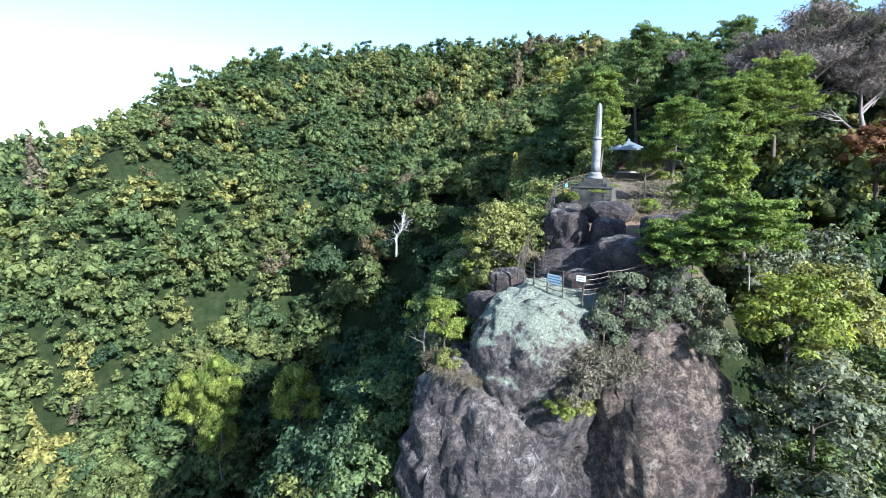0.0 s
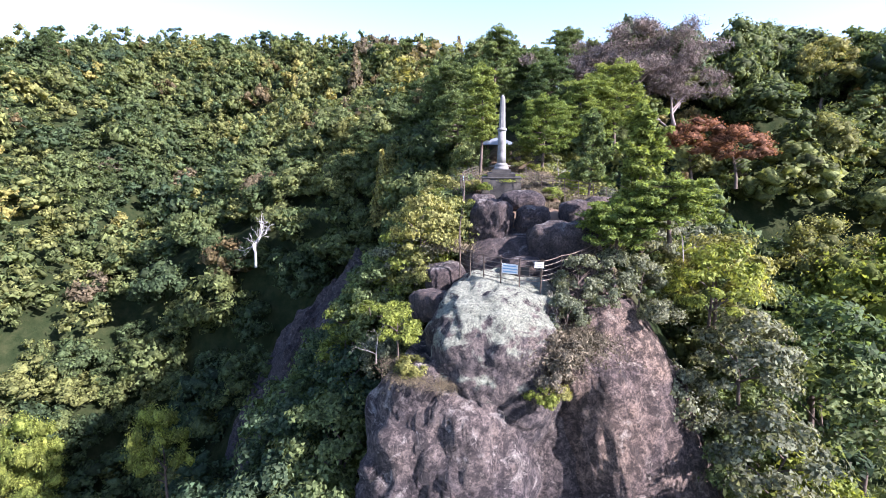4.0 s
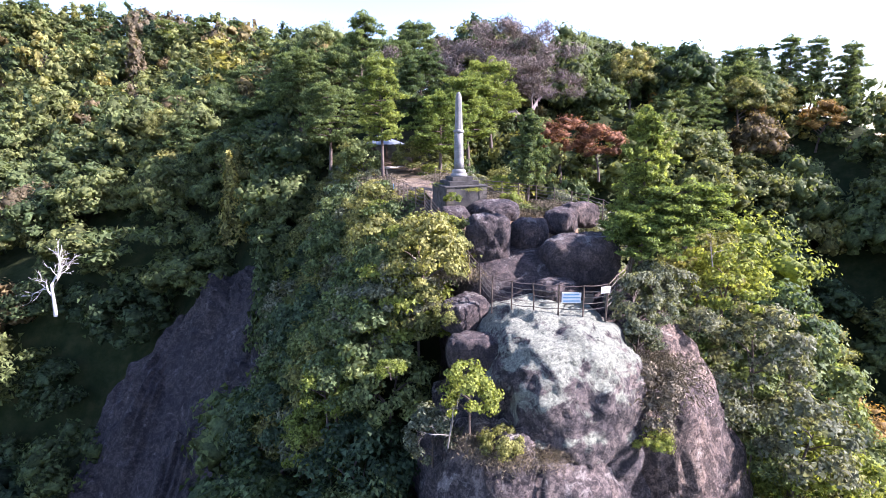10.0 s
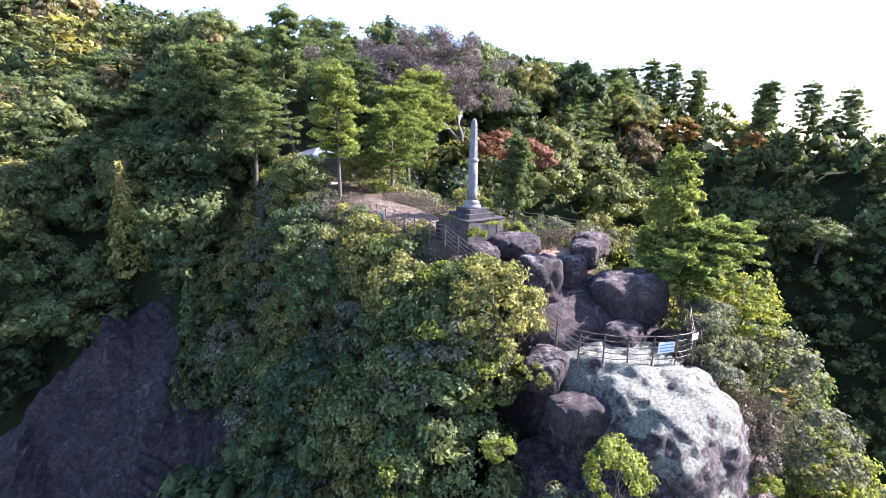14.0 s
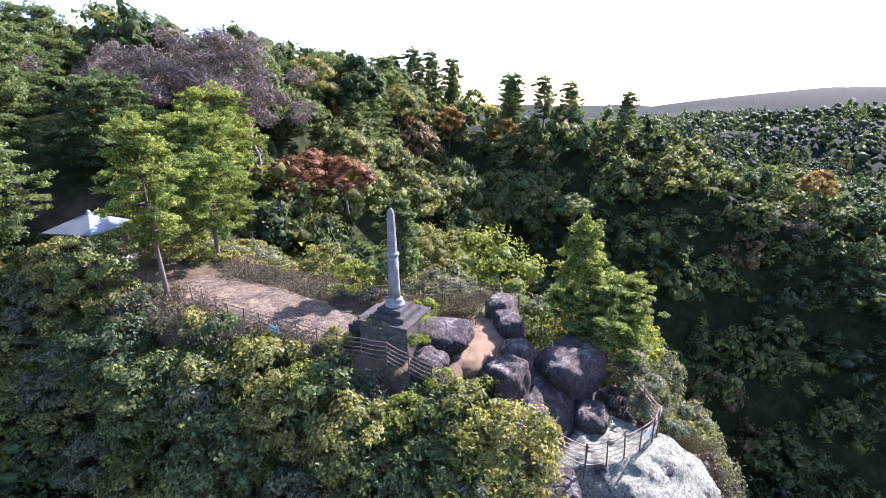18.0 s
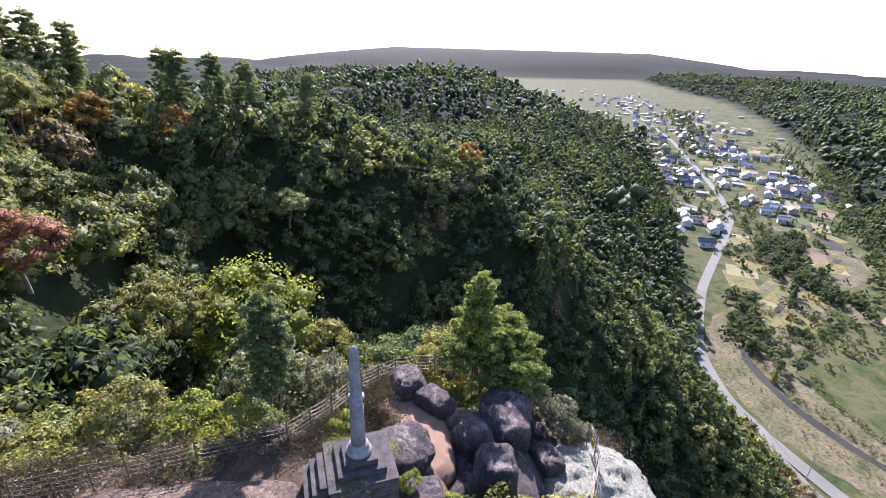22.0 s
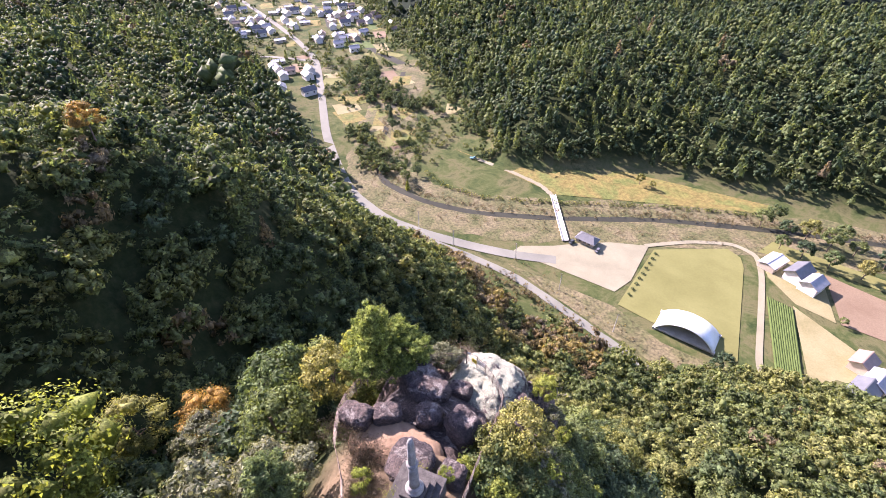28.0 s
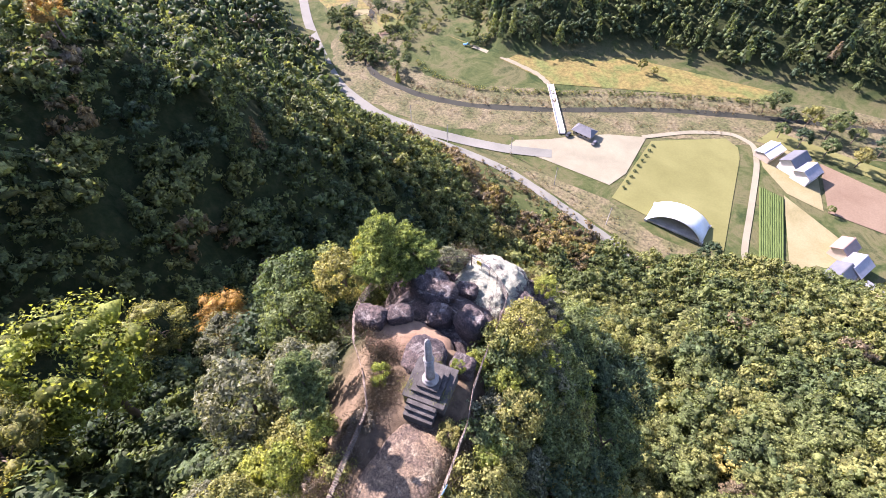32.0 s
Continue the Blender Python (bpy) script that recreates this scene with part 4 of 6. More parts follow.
thicket("river_scrub", "brown leafless scrub along the river", [(232, -300), (205, -252), (172, -216), (132, -208), (97, -212), (66, -223), (0, -256), (-55, -276), (-140, -300)], 2.4, 0.55, (0.6, 1.4), 221, (0.95, 1.0))
thicket("bank_scrub", "brown scrub on the near river bank", [(200, -230), (165, -200), (128, -193), (97, -196), (68, -206), (10, -231), (-55, -254)], 3.0, 1.0, (0.4, 1.0), 222, (0.95, 1.0))
thicket("lane_scrub", "dry bushes between the lane and the slope", [(128, -166), (57, -160), (20, -147), (-9, -136), (-48, -122), (-90, -112)], 2.2, 0.8, (0.9, 2.0), 223, (0.90, 1.0))
thicket("verge_scrub", "thin dry bushes beside the lawn", [(60, -176), (20, -161), (-10, -150), (-50, -140), (-80, -133)], 3.0, 1.6, (0.4, 1.0), 224, (0.86, 1.0))
thicket("roadside_trees", "dark trees between the road and the river", [(236, -262), (222, -252), (200, -236), (176, -218)], 5.0, 1.2, (2.4, 4.4), 225, (0.05, 0.6))
thicket("meadow_edge", "dark green hedge on the bank above the river", [(150, -232), (128, -222), (100, -222), (70, -233), (0, -266), (-50, -284)], 1.2, 0.6, (0.7, 1.5), 240, (0.3, 0.8))
thicket("field_hedges", "bushes between the small fields", [(150, -262), (200, -300), (260, -330), (300, -300), (360, -380), (420, -380), (440, -450)], 14, 1.6, (1.2, 3.0), 241, (0.1, 0.7))
thicket("field_trees", "dark trees between the near field and the village", [(212, -330), (240, -322), (282, -326), (318, -352), (330, -390)], 9.0, 1.3, (3.0, 5.2), 226, (0.0, 0.45))
thicket("orchard", "low green orchard bushes by the river bend", [(168, -240), (190, -262), (178, -282)], 7.0, 0.9, (1.2, 2.4), 227, (0.1, 0.6))
thicket("hill_foot_trees", "trees at the edge of the farmed valley", [(120, -272), (150, -310), (200, -352), (294, -425), (386, -505), (600, -680)], 6.0, 2.0, (3.0, 5.0), 228, (0.0, 0.6))
for k, (line, tints) in enumerate((([(380, -300), (420, -330), (500, -380), (600, -420)], (0.1, 0.6)), ([(330, -440), (400, -470), (470, -540), (560, -600)], (0.1, 0.7)), ([(420, -560), (480, -620), (600, -640), (760, -760)], (0.0, 0.6)), ([(640, -520), (800, -600), (1000, -720), (1300, -900)], (0.0, 0.6)), ([(540, -380), (700, -470), (900, -520), (1200, -560)], (0.0, 0.5)))):
    thicket("village_trees", "scattered trees and hedges among the village fields", line, 30, 2.2 if k < 3 else 4.0, (1.8, 4.2) if k < 3 else (3, 6), 230 + k, tints, COARSE)

# ---- the valley floor: road, river, fields, village ----
def strip(name, label, line, wide, material, lift, category, wobble=0.0):
    pts = np.stack(bend(*np.array(line, float).T), 1)
    t = np.linspace(0, 1, len(pts))
    u = np.linspace(0, 1, len(pts) * 8)
    p = np.stack([np.interp(u, t, pts[:, k]) for k in (0, 1)], 1)
    for _ in range(6):
        p[1:-1] = 0.25 * p[:-2] + 0.5 * p[1:-1] + 0.25 * p[2:]
    way = np.gradient(p, axis=0)
    way /= np.linalg.norm(way, axis=1, keepdims=True)
    side = np.stack([-way[:, 1], way[:, 0]], 1)
    w = wide / 2 * (1 + wobble * np.sin(u * 60) + wobble * np.sin(u * 143 + 1))[:, None]
    a, b = p + side * w, p - side * w
    z = np.full((len(p), 1), VALLEY + lift)
    v = np.stack([np.concatenate([a, z], 1), np.concatenate([b, z], 1)], 1).reshape(-1, 3)
    n = np.arange(len(p) - 1) * 2
    f = np.stack([n, n + 1, n + 3, n + 2], 1)
    return tagged(mesh_part(name, v, f, material), label, category, kind="structure")


def field(name, label, corners, material, lift, category="field"):
    bm = bmesh.new()
    vs = [bm.verts.new((*bend(x, y), VALLEY + lift)) for x, y in corners]
    bm.faces.new(vs)
    bmesh.ops.recalc_face_normals(bm, faces=bm.faces)
    return tagged(part(name, bm, material), label, category, kind="structure")


strip("riverbank", "dry grassy riverbanks", [(300, -400), (232, -300), (200, -245), (170, -208), (130, -200), (97, -203), (50, -222), (0, -247), (-55, -267), (-140, -292), (-330, -325)], 44, DRYGRASS, 0.10, "bank", 0.06)
strip("river", "narrow dark river between grassy banks", [(300, -400), (232, -300), (200, -245), (170, -208), (130, -201), (97, -205), (50, -224), (0, -251), (-55, -271), (-140, -296), (-330, -330)], 4.6, WATER, 0.16, "river", 0.10)
strip("river", "pale bend of the river beside the village", [(300, -400), (400, -440), (470, -470), (530, -528), (600, -560), (800, -640), (1100, -740)], 9, WATER, 0.16, "river", 0.08)
field("meadow", "rough meadow of green and russet grass", [(150, -270), (112, -262), (62, -248), (0, -270), (-52, -288), (-62, -312), (20, -304), (106, -264)], MEADOW, 0.22)
field("lawn", "mown yellowing lawn of the park", [(-4, -221), (-38, -241), (-45, -236), (-47, -228), (-49.5, -158), (2.5, -170)], LAWN, 0.26, "lawn")
field("gravel_yard", "pale gravel parking yard", [(62, -182), (39, -181), (6, -178), (1.0, -190), (-1, -223), (18, -216), (34, -206), (44, -198), (60, -189)], GRAVEL, 0.24, "yard")
field("stubble_field", "stubble field in pale rows", [(-69, -209), (-94, -190), (-92, -160), (-76, -156)], STUBBLE, 0.26)
field("tilled_field", "brown tilled field", [(-82, -242), (-112, -232), (-112, -203), (-88, -206)], TILLED, 0.26)
field("grass_strip", "yellow grass strip behind the farmhouse", [(-52, -246), (-58, -260), (-130, -248), (-132, -236), (-84, -246)], LAWN, 0.24)
field("dry_verge", "dry grass between the lane and the lawn", [(60, -172), (4, -168), (-20, -156), (-56, -152), (-58, -132), (-8, -146), (56, -170)], DRYGRASS, 0.20)
strip("road", "grey asphalt valley road", [(39, -187), (60, -180), (82, -176), (112, -173), (140, -174), (177, -187), (214, -213), (251, -241), (322, -304), (392, -365), (465, -408), (560, -455), (700, -520), (822, -578), (1020, -653), (1400, -790)], 6.5, ASPHALT, 0.34, "road")
strip("lane", "narrow worn lane under the slope", [(126, -170), (57, -166), (20, -153), (-9, -141.5), (-48, -127), (-100, -116)], 4.5, ASPHALT, 0.32, "lane", 0.05)
strip("lane", "pale farm track along the meadow", [(62, -245), (74, -254), (100, -261), (128, -265)], 3.2, GRAVEL, 0.34, "lane", 0.1)
strip("lane", "pale path round the lawn", [(1, -222), (-20, -238), (-40, -247), (-52, -242), (-55.5, -225), (-56.5, -190), (-57, -162), (-62, -152), (-80, -147), (-98, -142)], 2.8, GRAVEL, 0.34, "lane")
field("house_plot", "bare pale ground round the farmhouse", [(-54, -240), (-60, -247), (-80, -243), (-86, -206), (-70, -211), (-58, -226)], STUBBLE, 0.23)
strip("road", "dark asphalt road by the farmhouses", [(-60, -128), (-86, -137), (-98, -141), (-112, -148), (-150, -158)], 7.5, ASPHALT, 0.36, "road")
strip("road", "side road between the fields", [(392, -362), (440, -350), (480, -330), (540, -320)], 5, ASPHALT, 0.33, "road")
PATCHES = [LAWN, MEADOW, STUBBLE, TILLED, HEDGE_GREEN, DRYGRASS, MEADOW, STUBBLE]
rng = R(31)
for k in range(190):
    s = rng.uniform(0.02, 1.0)
    cx, cy = 190 + 1000 * s**1.3, -262 - 640 * s**1.3
    off = rng.uniform(-60, 200) * (0.55 + s)
    cx, cy = cx - off * 0.55, cy - off * 0.84
    if land(*bend(cx, cy)) > VALLEY + 1.0:
        continue
    a, w, h = rng.normal() * 0.25 - 0.58, rng.uniform(14, 34), rng.uniform(9, 22)
    q = [(cx + math.cos(a) * u * w - math.sin(a) * v * h, cy + math.sin(a) * u * w + math.cos(a) * v * h) for u, v in ((-0.5, -0.5), (0.5, -0.5), (0.5, 0.5), (-0.5, 0.5))]
    field("field", "small farmed field of the valley", q, PATCHES[k % 8], 0.10 + 0.0011 * k)

# tea rows beside the park
for k in range(11):
    f = k / 10
    x0, y0 = -58.5 - 10.0 * f, -209.5 + 3.0 * f
    x1, y1 = -63.5 - 9.0 * f, -163.5 + 3.0 * f
    r0 = R(900 + k)
    line = np.stack([np.linspace(x0, x1, 22), np.linspace(y0, y1, 22), VALLEY + 0.45 + 0 * np.arange(22.0)], 1)
    v, q = tube(line, 0.55 + 0.05 * r0.normal(size=22), 8)
    tagged(mesh_part("tea_hedge", v, q, HEDGE_GREEN, smooth=True), "clipped row of dark green tea bushes", "hedge", "tea rows")
# low clipped shrubs along the lawn
for k in range(9):
    t = k / 8
    place_tree("shrub_a", -5.5 + 5.0 * t, -217 + 38 * t, VALLEY + 0.2, 0.95, k * 40, "round clipped shrub at the edge of the lawn", "dark", "lawn shrubs")


def bandshell():
    a, b = Vector((-14.8, -162.6, VALLEY + 0.2)), Vector((-40.2, -159.6, VALLEY + 0.2))
    span = (b - a).length
    s = thing("open_air_stage", "white arched open-air stage on the lawn", "stage", Matrix.Translation((a + b) / 2) @ Matrix.Rotation(math.atan2(b.y - a.y, b.x - a.x), 4, "Z"))
    rise, depth, n = 7.6, 13.0, 28
    r = (span**2 / 4 + rise**2) / (2 * rise)
    half = math.asin(span / 2 / r)

    def arch(rad, shift):
        return [(rad * math.sin(t), shift - (r - rise) + rad * math.cos(t)) for t in np.linspace(-half, half, n)]

    bm = bmesh.new()
    rings = []
    for y, q in ((0.0, 0.35), (depth * 0.5, 0.0), (depth, -1.6)):
        for rad in (r, r - 0.35):
            rings.append([bm.verts.new((x, y, z + q * max(0, z) / rise)) for x, z in arch(rad, 0)])
    for i, j in ((0, 2), (2, 4), (3, 1), (5, 3), (1, 0), (4, 5)):
        for k in range(n - 1):
            bm.faces.new((rings[i][k], rings[i][k + 1], rings[j][k + 1], rings[j][k]))
    bmesh.ops.recalc_face_normals(bm, faces=bm.faces)
    part("shell", bm, plain("pale_metal_roof", (0.66, 0.72, 0.70), 0.4, 0.12, 0.15, 0.02, 0.1, "Position"), s, "pale curved metal shell", True)
    part("stage_floor", boxed(-span / 2 + 1, 0.3, 0, span / 2 - 1, depth - 0.5, 0.9), CONCRETE, s)
    bm = bmesh.new()
    wall = [bm.verts.new((x * 0.985, depth - 0.4, max(0.0, z) * 0.80)) for x, z in arch(r - 0.4, 0)]
    bm.faces.new(wall)
    part("back_wall", bm, CONCRETE, s)
    for y in (0.6, depth - 0.8):
        for x in (-span / 2 + 0.4, span / 2 - 0.4):
            part("footing", boxed(x - 0.7, y - 0.7, -0.3, x + 0.7, y + 0.7, 1.0), CONCRETE, s)
    return s


bandshell()
ROOFS = [plain("dark_tiles", (0.10, 0.105, 0.115), 0.45, 0.25, 0.4, 0.1), plain("grey_tiles", (0.24, 0.25, 0.27), 0.45, 0.2, 0.4, 0.1), plain("pale_roof", (0.42, 0.44, 0.46), 0.4, 0.12, 0.4, 0.05), plain("brown_tiles", (0.22, 0.15, 0.12), 0.5, 0.2, 0.4, 0.1)]
WALLS = [plain("plaster_white", (0.56, 0.54, 0.50), 0.8, 0.1, 0.5, 0.05), plain("plaster_tan", (0.42, 0.36, 0.29), 0.85, 0.12, 0.5, 0.05)]


def house(label, w, d, h, ridge_h, roof, wall, eave=0.7):
    """A gabled house; the origin is at its foot."""
    o = thing("house", label, "house", None, "houses of the valley")
    bm = boxed(-w / 2, -d / 2, 0, w / 2, d / 2, h)
    va = [bm.verts.new((sx * w / 2, sy * d / 2, h)) for sx in (-1, 1) for sy in (-1, 1)]
    ra, rb = bm.verts.new((-w / 2, 0, h + ridge_h * 0.86)), bm.verts.new((w / 2, 0, h + ridge_h * 0.86))
    bm.faces.new((va[0], va[1], ra)), bm.faces.new((va[3], va[2], rb))
    part("wall", bm, wall, o)
    bm = bmesh.new()
    e, k = eave, ridge_h / (d / 2)
    for sy in (-1, 1):
        q = [(-w / 2 - e, sy * (d / 2 + e), h - e * k), (w / 2 + e, sy * (d / 2 + e), h - e * k), (w / 2 + e, 0, h + ridge_h), (-w / 2 - e, 0, h + ridge_h)]
        top = [bm.verts.new(c) for c in q]
        low = [bm.verts.new((c[0], c[1], c[2] - 0.22)) for c in q]
        bm.faces.new(top), bm.faces.new(low)
        for i in range(4):
            bm.faces.new((top[i], top[(i + 1) % 4], low[(i + 1) % 4], low[i]))
    bmesh.ops.recalc_face_normals(bm, faces=bm.faces)
    top = part("roof", bm, roof, o)
    part("ridge_cap", boxed(-w / 2 - e, -0.22, h + ridge_h - 0.06, w / 2 + e, 0.22, h + ridge_h + 0.16), roof, top)
    for sx in (-0.28, 0.28):
        for sy in (-1, 1):
            part("window", boxed(sx * w - 0.8, sy * d / 2 - 0.03, h * 0.42, sx * w + 0.8, sy * d / 2 + 0.03, h * 0.42 + 1.2), GLASS_DARK, o)
    return o


KINDS = [house("dark tiled two-storey farmhouse", 12, 8, 5.2, 2.6, ROOFS[0], WALLS[0]), house("grey tiled village house", 10, 8, 5.0, 2.2, ROOFS[1], WALLS[0]),
         house("low shed with a pale metal roof", 13, 8, 3.4, 1.2, ROOFS[2], WALLS[1], 0.4), house("brown tiled village house", 9, 7, 4.6, 2.1, ROOFS[3], WALLS[1])]
homes = [(0, -70, -232, 62), (2, -59, -237, 62), (1, -76, -226, 62), (2, -81, -152, 64), (0, -91, -164, 64), (1, -97, -173, 64), (1, -104, -160, -26), (3, -93, -182, 64)]
rng = R(41)
NEAR_CLUSTERS = [(390, -322, 14, 18, 10), (430, -425, 20, 18, 22), (520, -425, 24, 34, 22), (575, -435, 34, 40, 22), (488, -512, 10, 30, 16), (703, -600, 30, 50, 30), (720, -450, 10, 40, 18), (460, -500, 10, 40, 24), (449, -640, 9, 36, 16), (380, -520, 6, 40, 22)]
FAR_CLUSTERS = [(650, -610, 14, 55, 32), (760, -560, 16, 60, 34), (880, -660, 18, 80, 40), (1040, -740, 34, 110, 60), (1300, -800, 40, 160, 80), (1600, -900, 40, 220, 100), (620, -380, 12, 40, 14), (900, -560, 20, 70, 30), (500, -560, 16, 40, 24), (330, -290, 4, 14, 6), (640, -500, 12, 40, 22)]
for cx, cy, n, sx, sy in NEAR_CLUSTERS + FAR_CLUSTERS:
    for _ in range(n):
        x, y = cx + rng.normal() * sx, cy + rng.normal() * sy
        if land(*bend(x, y)) < VALLEY + 0.8:
            homes.append((rng.randint(4), x, y, -32 + rng.choice([0, 90]) + rng.normal() * 8))
def clear_of_road(x, y):
    return abs(ridge(np.array(x), np.array(y), [(251, -241, 0), (322, -304, 0), (392, -365, 0), (465, -408, 0), (560, -455, 0), (700, -520, 0), (1020, -653, 0)], 1.0)) > 9


kept = []
for h in homes:
    if clear_of_road(h[1], h[2]) and all(math.hypot(h[1] - o[1], h[2] - o[2]) > 10.5 for o in kept):
        kept.append(h)
homes = homes[:8] + [h for h in kept if h not in homes[:8]]
used = set()
for k, x, y, a in homes:
    m = pose(*bend(x, y), VALLEY + 0.12, 0, 0, a)
    if k not in used:
        used.add(k)
        KINDS[k].matrix_world = m
    else:
        copy_thing(KINDS[k], m)


def small_hall():
    o = thing("park_hall", "small dark-roofed park building by the gravel yard", "building", pose(29.5, -210, VALLEY + 0.25, 0, 0, -12))
    part("wall", boxed(-5, -3, 0, 5, 3, 2.8), WALLS[1], o)
    for x in (-2.6, 0, 2.6):
        part("window", boxed(x - 0.8, 2.97, 0.9, x + 0.8, 3.04, 2.1), GLASS_DARK, o)
    bm = bmesh.new()
    v = [bm.verts.new(c) for c in ((-6, -4, 2.6), (6, -4, 2.6), (6, 4, 2.6), (-6, 4, 2.6), (-3.4, 0, 4.8), (3.4, 0, 4.8))]
    for q in ((0, 1, 5, 4), (1, 2, 5), (2, 3, 4, 5), (3, 0, 4), (3, 2, 1, 0)):
        bm.faces.new([v[i] for i in q])
    part("roof", bm, ROOFS[0], o)
    return o


small_hall()


def footbridge():
    a, b = Vector((40, -205, VALLEY)), Vector((62, -246, VALLEY))
    o = thing("footbridge", "narrow concrete bridge with low parapets over the river", "bridge", Matrix.Translation((a + b) / 2) @ Matrix.Rotation(math.atan2(b.y - a.y, b.x - a.x), 4, "Z"))
    n = (b - a).length / 2
    part("deck", boxed(-n, -1.5, 0.25, n, 1.5, 0.75), CONCRETE, o)
    for y in (-1.62, 1.62):
        part("parapet", boxed(-n, y - 0.12, 0.3, n, y + 0.12, 1.45, bevel=0.03), CONCRETE, o)
    for x in (-6, 6):
        part("pier", boxed(x - 0.5, -1.3, -1.0, x + 0.5, 1.3, 0.25), CONCRETE, o)
    return o


footbridge()


def vehicle(x, y, turn, label, paint, z=0.35):
    c = thing("parked_truck" if "truck" in label else "parked_car", label, "vehicle", pose(x, y, VALLEY + z, 0, 0, turn))
    part("body", boxed(-2.1, -0.85, 0.45, 2.1, 0.85, 1.05, bevel=0.12), paint, c)
    part("cabin", boxed(-1.9 if "truck" in label else -1.4, -0.78, 1.05, -0.3 if "truck" in label else 1.0, 0.78, 1.75, bevel=0.18), paint, c)
    part("windscreen", boxed(-1.45, -0.795, 1.2, -0.5, 0.795, 1.6, bevel=0.02), GLASS_DARK, c)
    for wx in (-1.3, 1.3):
        for wy in (-0.8, 0.8):
            w = part("wheel", lathe([(0.18, -0.1), (0.32, -0.1), (0.34, 0.0), (0.32, 0.1), (0.18, 0.1)], 14), BLACKISH, c)
            w.matrix_local = pose(wx, wy, 0.34, 90, 0, 0)
            part("rim", lathe([(0.05, -0.11), (0.17, -0.105), (0.17, 0.105), (0.05, 0.11)], 12), CONCRETE, w)
    return c


BLACKISH = plain("tyre_rubber", (0.03, 0.03, 0.03), 0.8, 0.2, 3, 0.1)
vehicle(128, -265, 30, "small blue pickup truck on the farm track", plain("blue_car_paint", (0.10, 0.28, 0.50), 0.3, 0.05, 1, 0.0))
vehicle(36.5, -205, 78, "dark car parked beside the park building", plain("dark_car_paint", (0.05, 0.055, 0.06), 0.3, 0.05, 1, 0.0))
vehicle(22, -204.5, 78, "dark car parked in front of the park building", plain("grey_car_paint", (0.12, 0.12, 0.13), 0.3, 0.05, 1, 0.0))


def utility_pole(x, y, h=11.0):
    o = thing("utility_pole", "grey concrete utility pole with crossarms", "pole", pose(x, y, VALLEY + 0.1), "utility poles")
    v, q = tube([(0, 0, 0), (0, 0, h / 2), (0, 0, h)], [0.19, 0.16, 0.12], 8)
    mesh_part("shaft", v, q, CONCRETE, o)
    for z in (h - 0.4, h - 1.2):
        part("crossarm", boxed(-0.9, -0.05, z - 0.05, 0.9, 0.05, z + 0.05), STEEL, o)
    return o


for x, y in ((118, -177), (92, -171), (58, -177), (30, -166), (0, -152), (-40, -140), (-84, -140), (200, -206), (252, -236)):
    utility_pole(x, y)

# single trees and thickets of the valley floor
for k, (x, y, key, s, leaf) in enumerate(((-44, -153, "round_a", 1.25, "dark"), (-41, -151, "round_c", 1.0, "dark"), (-58, -149, "shrub_a", 2.6, "rust"), (-66, -148, "shrub_a", 2.4, "rust"), (-88, -206, "round_c", 0.7, "mid"),
                                         (18, -286, "round_a", 1.0, "olive"), (10, -284, "round_b", 0.8, "olive"), (152, -215, "round_a", 1.2, "mid"), (160, -222, "round_b", 1.3, "mid"), (170, -228, "round_c", 1.2, "dark"), (180, -236, "round_a", 1.2, "mid"),
                                         (150, -226, "round_c", 1.1, "dark"), (146, -208, "cone", 0.8, "lime"), (-60, -150, "round_b", 0.6, "olive"), (-72, -250, "round_a", 1.5, "dark"), (-84, -248, "round_b", 1.5, "mid"), (-62, -254, "round_c", 1.4, "mid"),
                                         (-98, -246, "round_a", 1.5, "olive"), (-112, -244, "round_c", 1.5, "dark"), (-126, -240, "round_a", 1.5, "mid"), (190, -262, "round_b", 1.2, "olive"), (205, -276, "round_a", 1.3, "dark"), (216, -290, "cone", 1.3, "dark"), (225, -300, "round_c", 1.3, "dark"))):
    place_tree(key, x, y, VALLEY, s, k * 50, "", leaf, "trees of the valley")
for k, (x, y) in enumerate(((-52, -272), (-64, -268), (-74, -270), (-84, -264), (-96, -266), (-108, -260), (-122, -258), (-58, -280), (-90, -276), (-134, -252))):
    place_tree(("round_a", "round_c", "round_b")[k % 3], x, y, VALLEY, 1.5 + 0.12 * (k % 4), k * 67, "", ("mid", "dark", "olive", "mid")[k % 4], "trees of the valley")

# ---- the stone pillar and its stepped pedestal ----
monument = thing("stone_monument", "tall weathered grey stone pillar on a stepped pedestal", "monument", pose(0, 0, 0, 0, 0, 97))
part("shaft", lathe([(0.30, 0.45), (0.29, 0.9), (0.275, 1.8), (0.265, 2.62)]), STONE, monument, "round grey stone shaft with dark weather stains", True)
part("collar", lathe([(0.30, 2.62), (0.325, 2.66), (0.325, 2.75), (0.27, 2.80), (0.25, 2.82)]), STONE, monument, "moulded stone ring", True)


def blade():
    bm = bmesh.new()
    rings = []
    for z, w, d in ((2.80, 0.235, 0.235), (2.9, 0.24, 0.24), (4.1, 0.205, 0.205), (4.72, 0.185, 0.18), (4.88, 0.14, 0.13), (5.0, 0.05, 0.05)):
        rings.append([bm.verts.new((w * math.cos(a), d * math.sin(a), z)) for a in (math.pi / 4 * k + math.pi / 8 for k in range(8))])
    for a, b in zip(rings, rings[1:]):
        for k in range(8):
            bm.faces.new((a[k], a[(k + 1) % 8], b[(k + 1) % 8], b[k]))
    bm.faces.new(list(reversed(rings[0]))), bm.faces.new(rings[-1])
    return bm


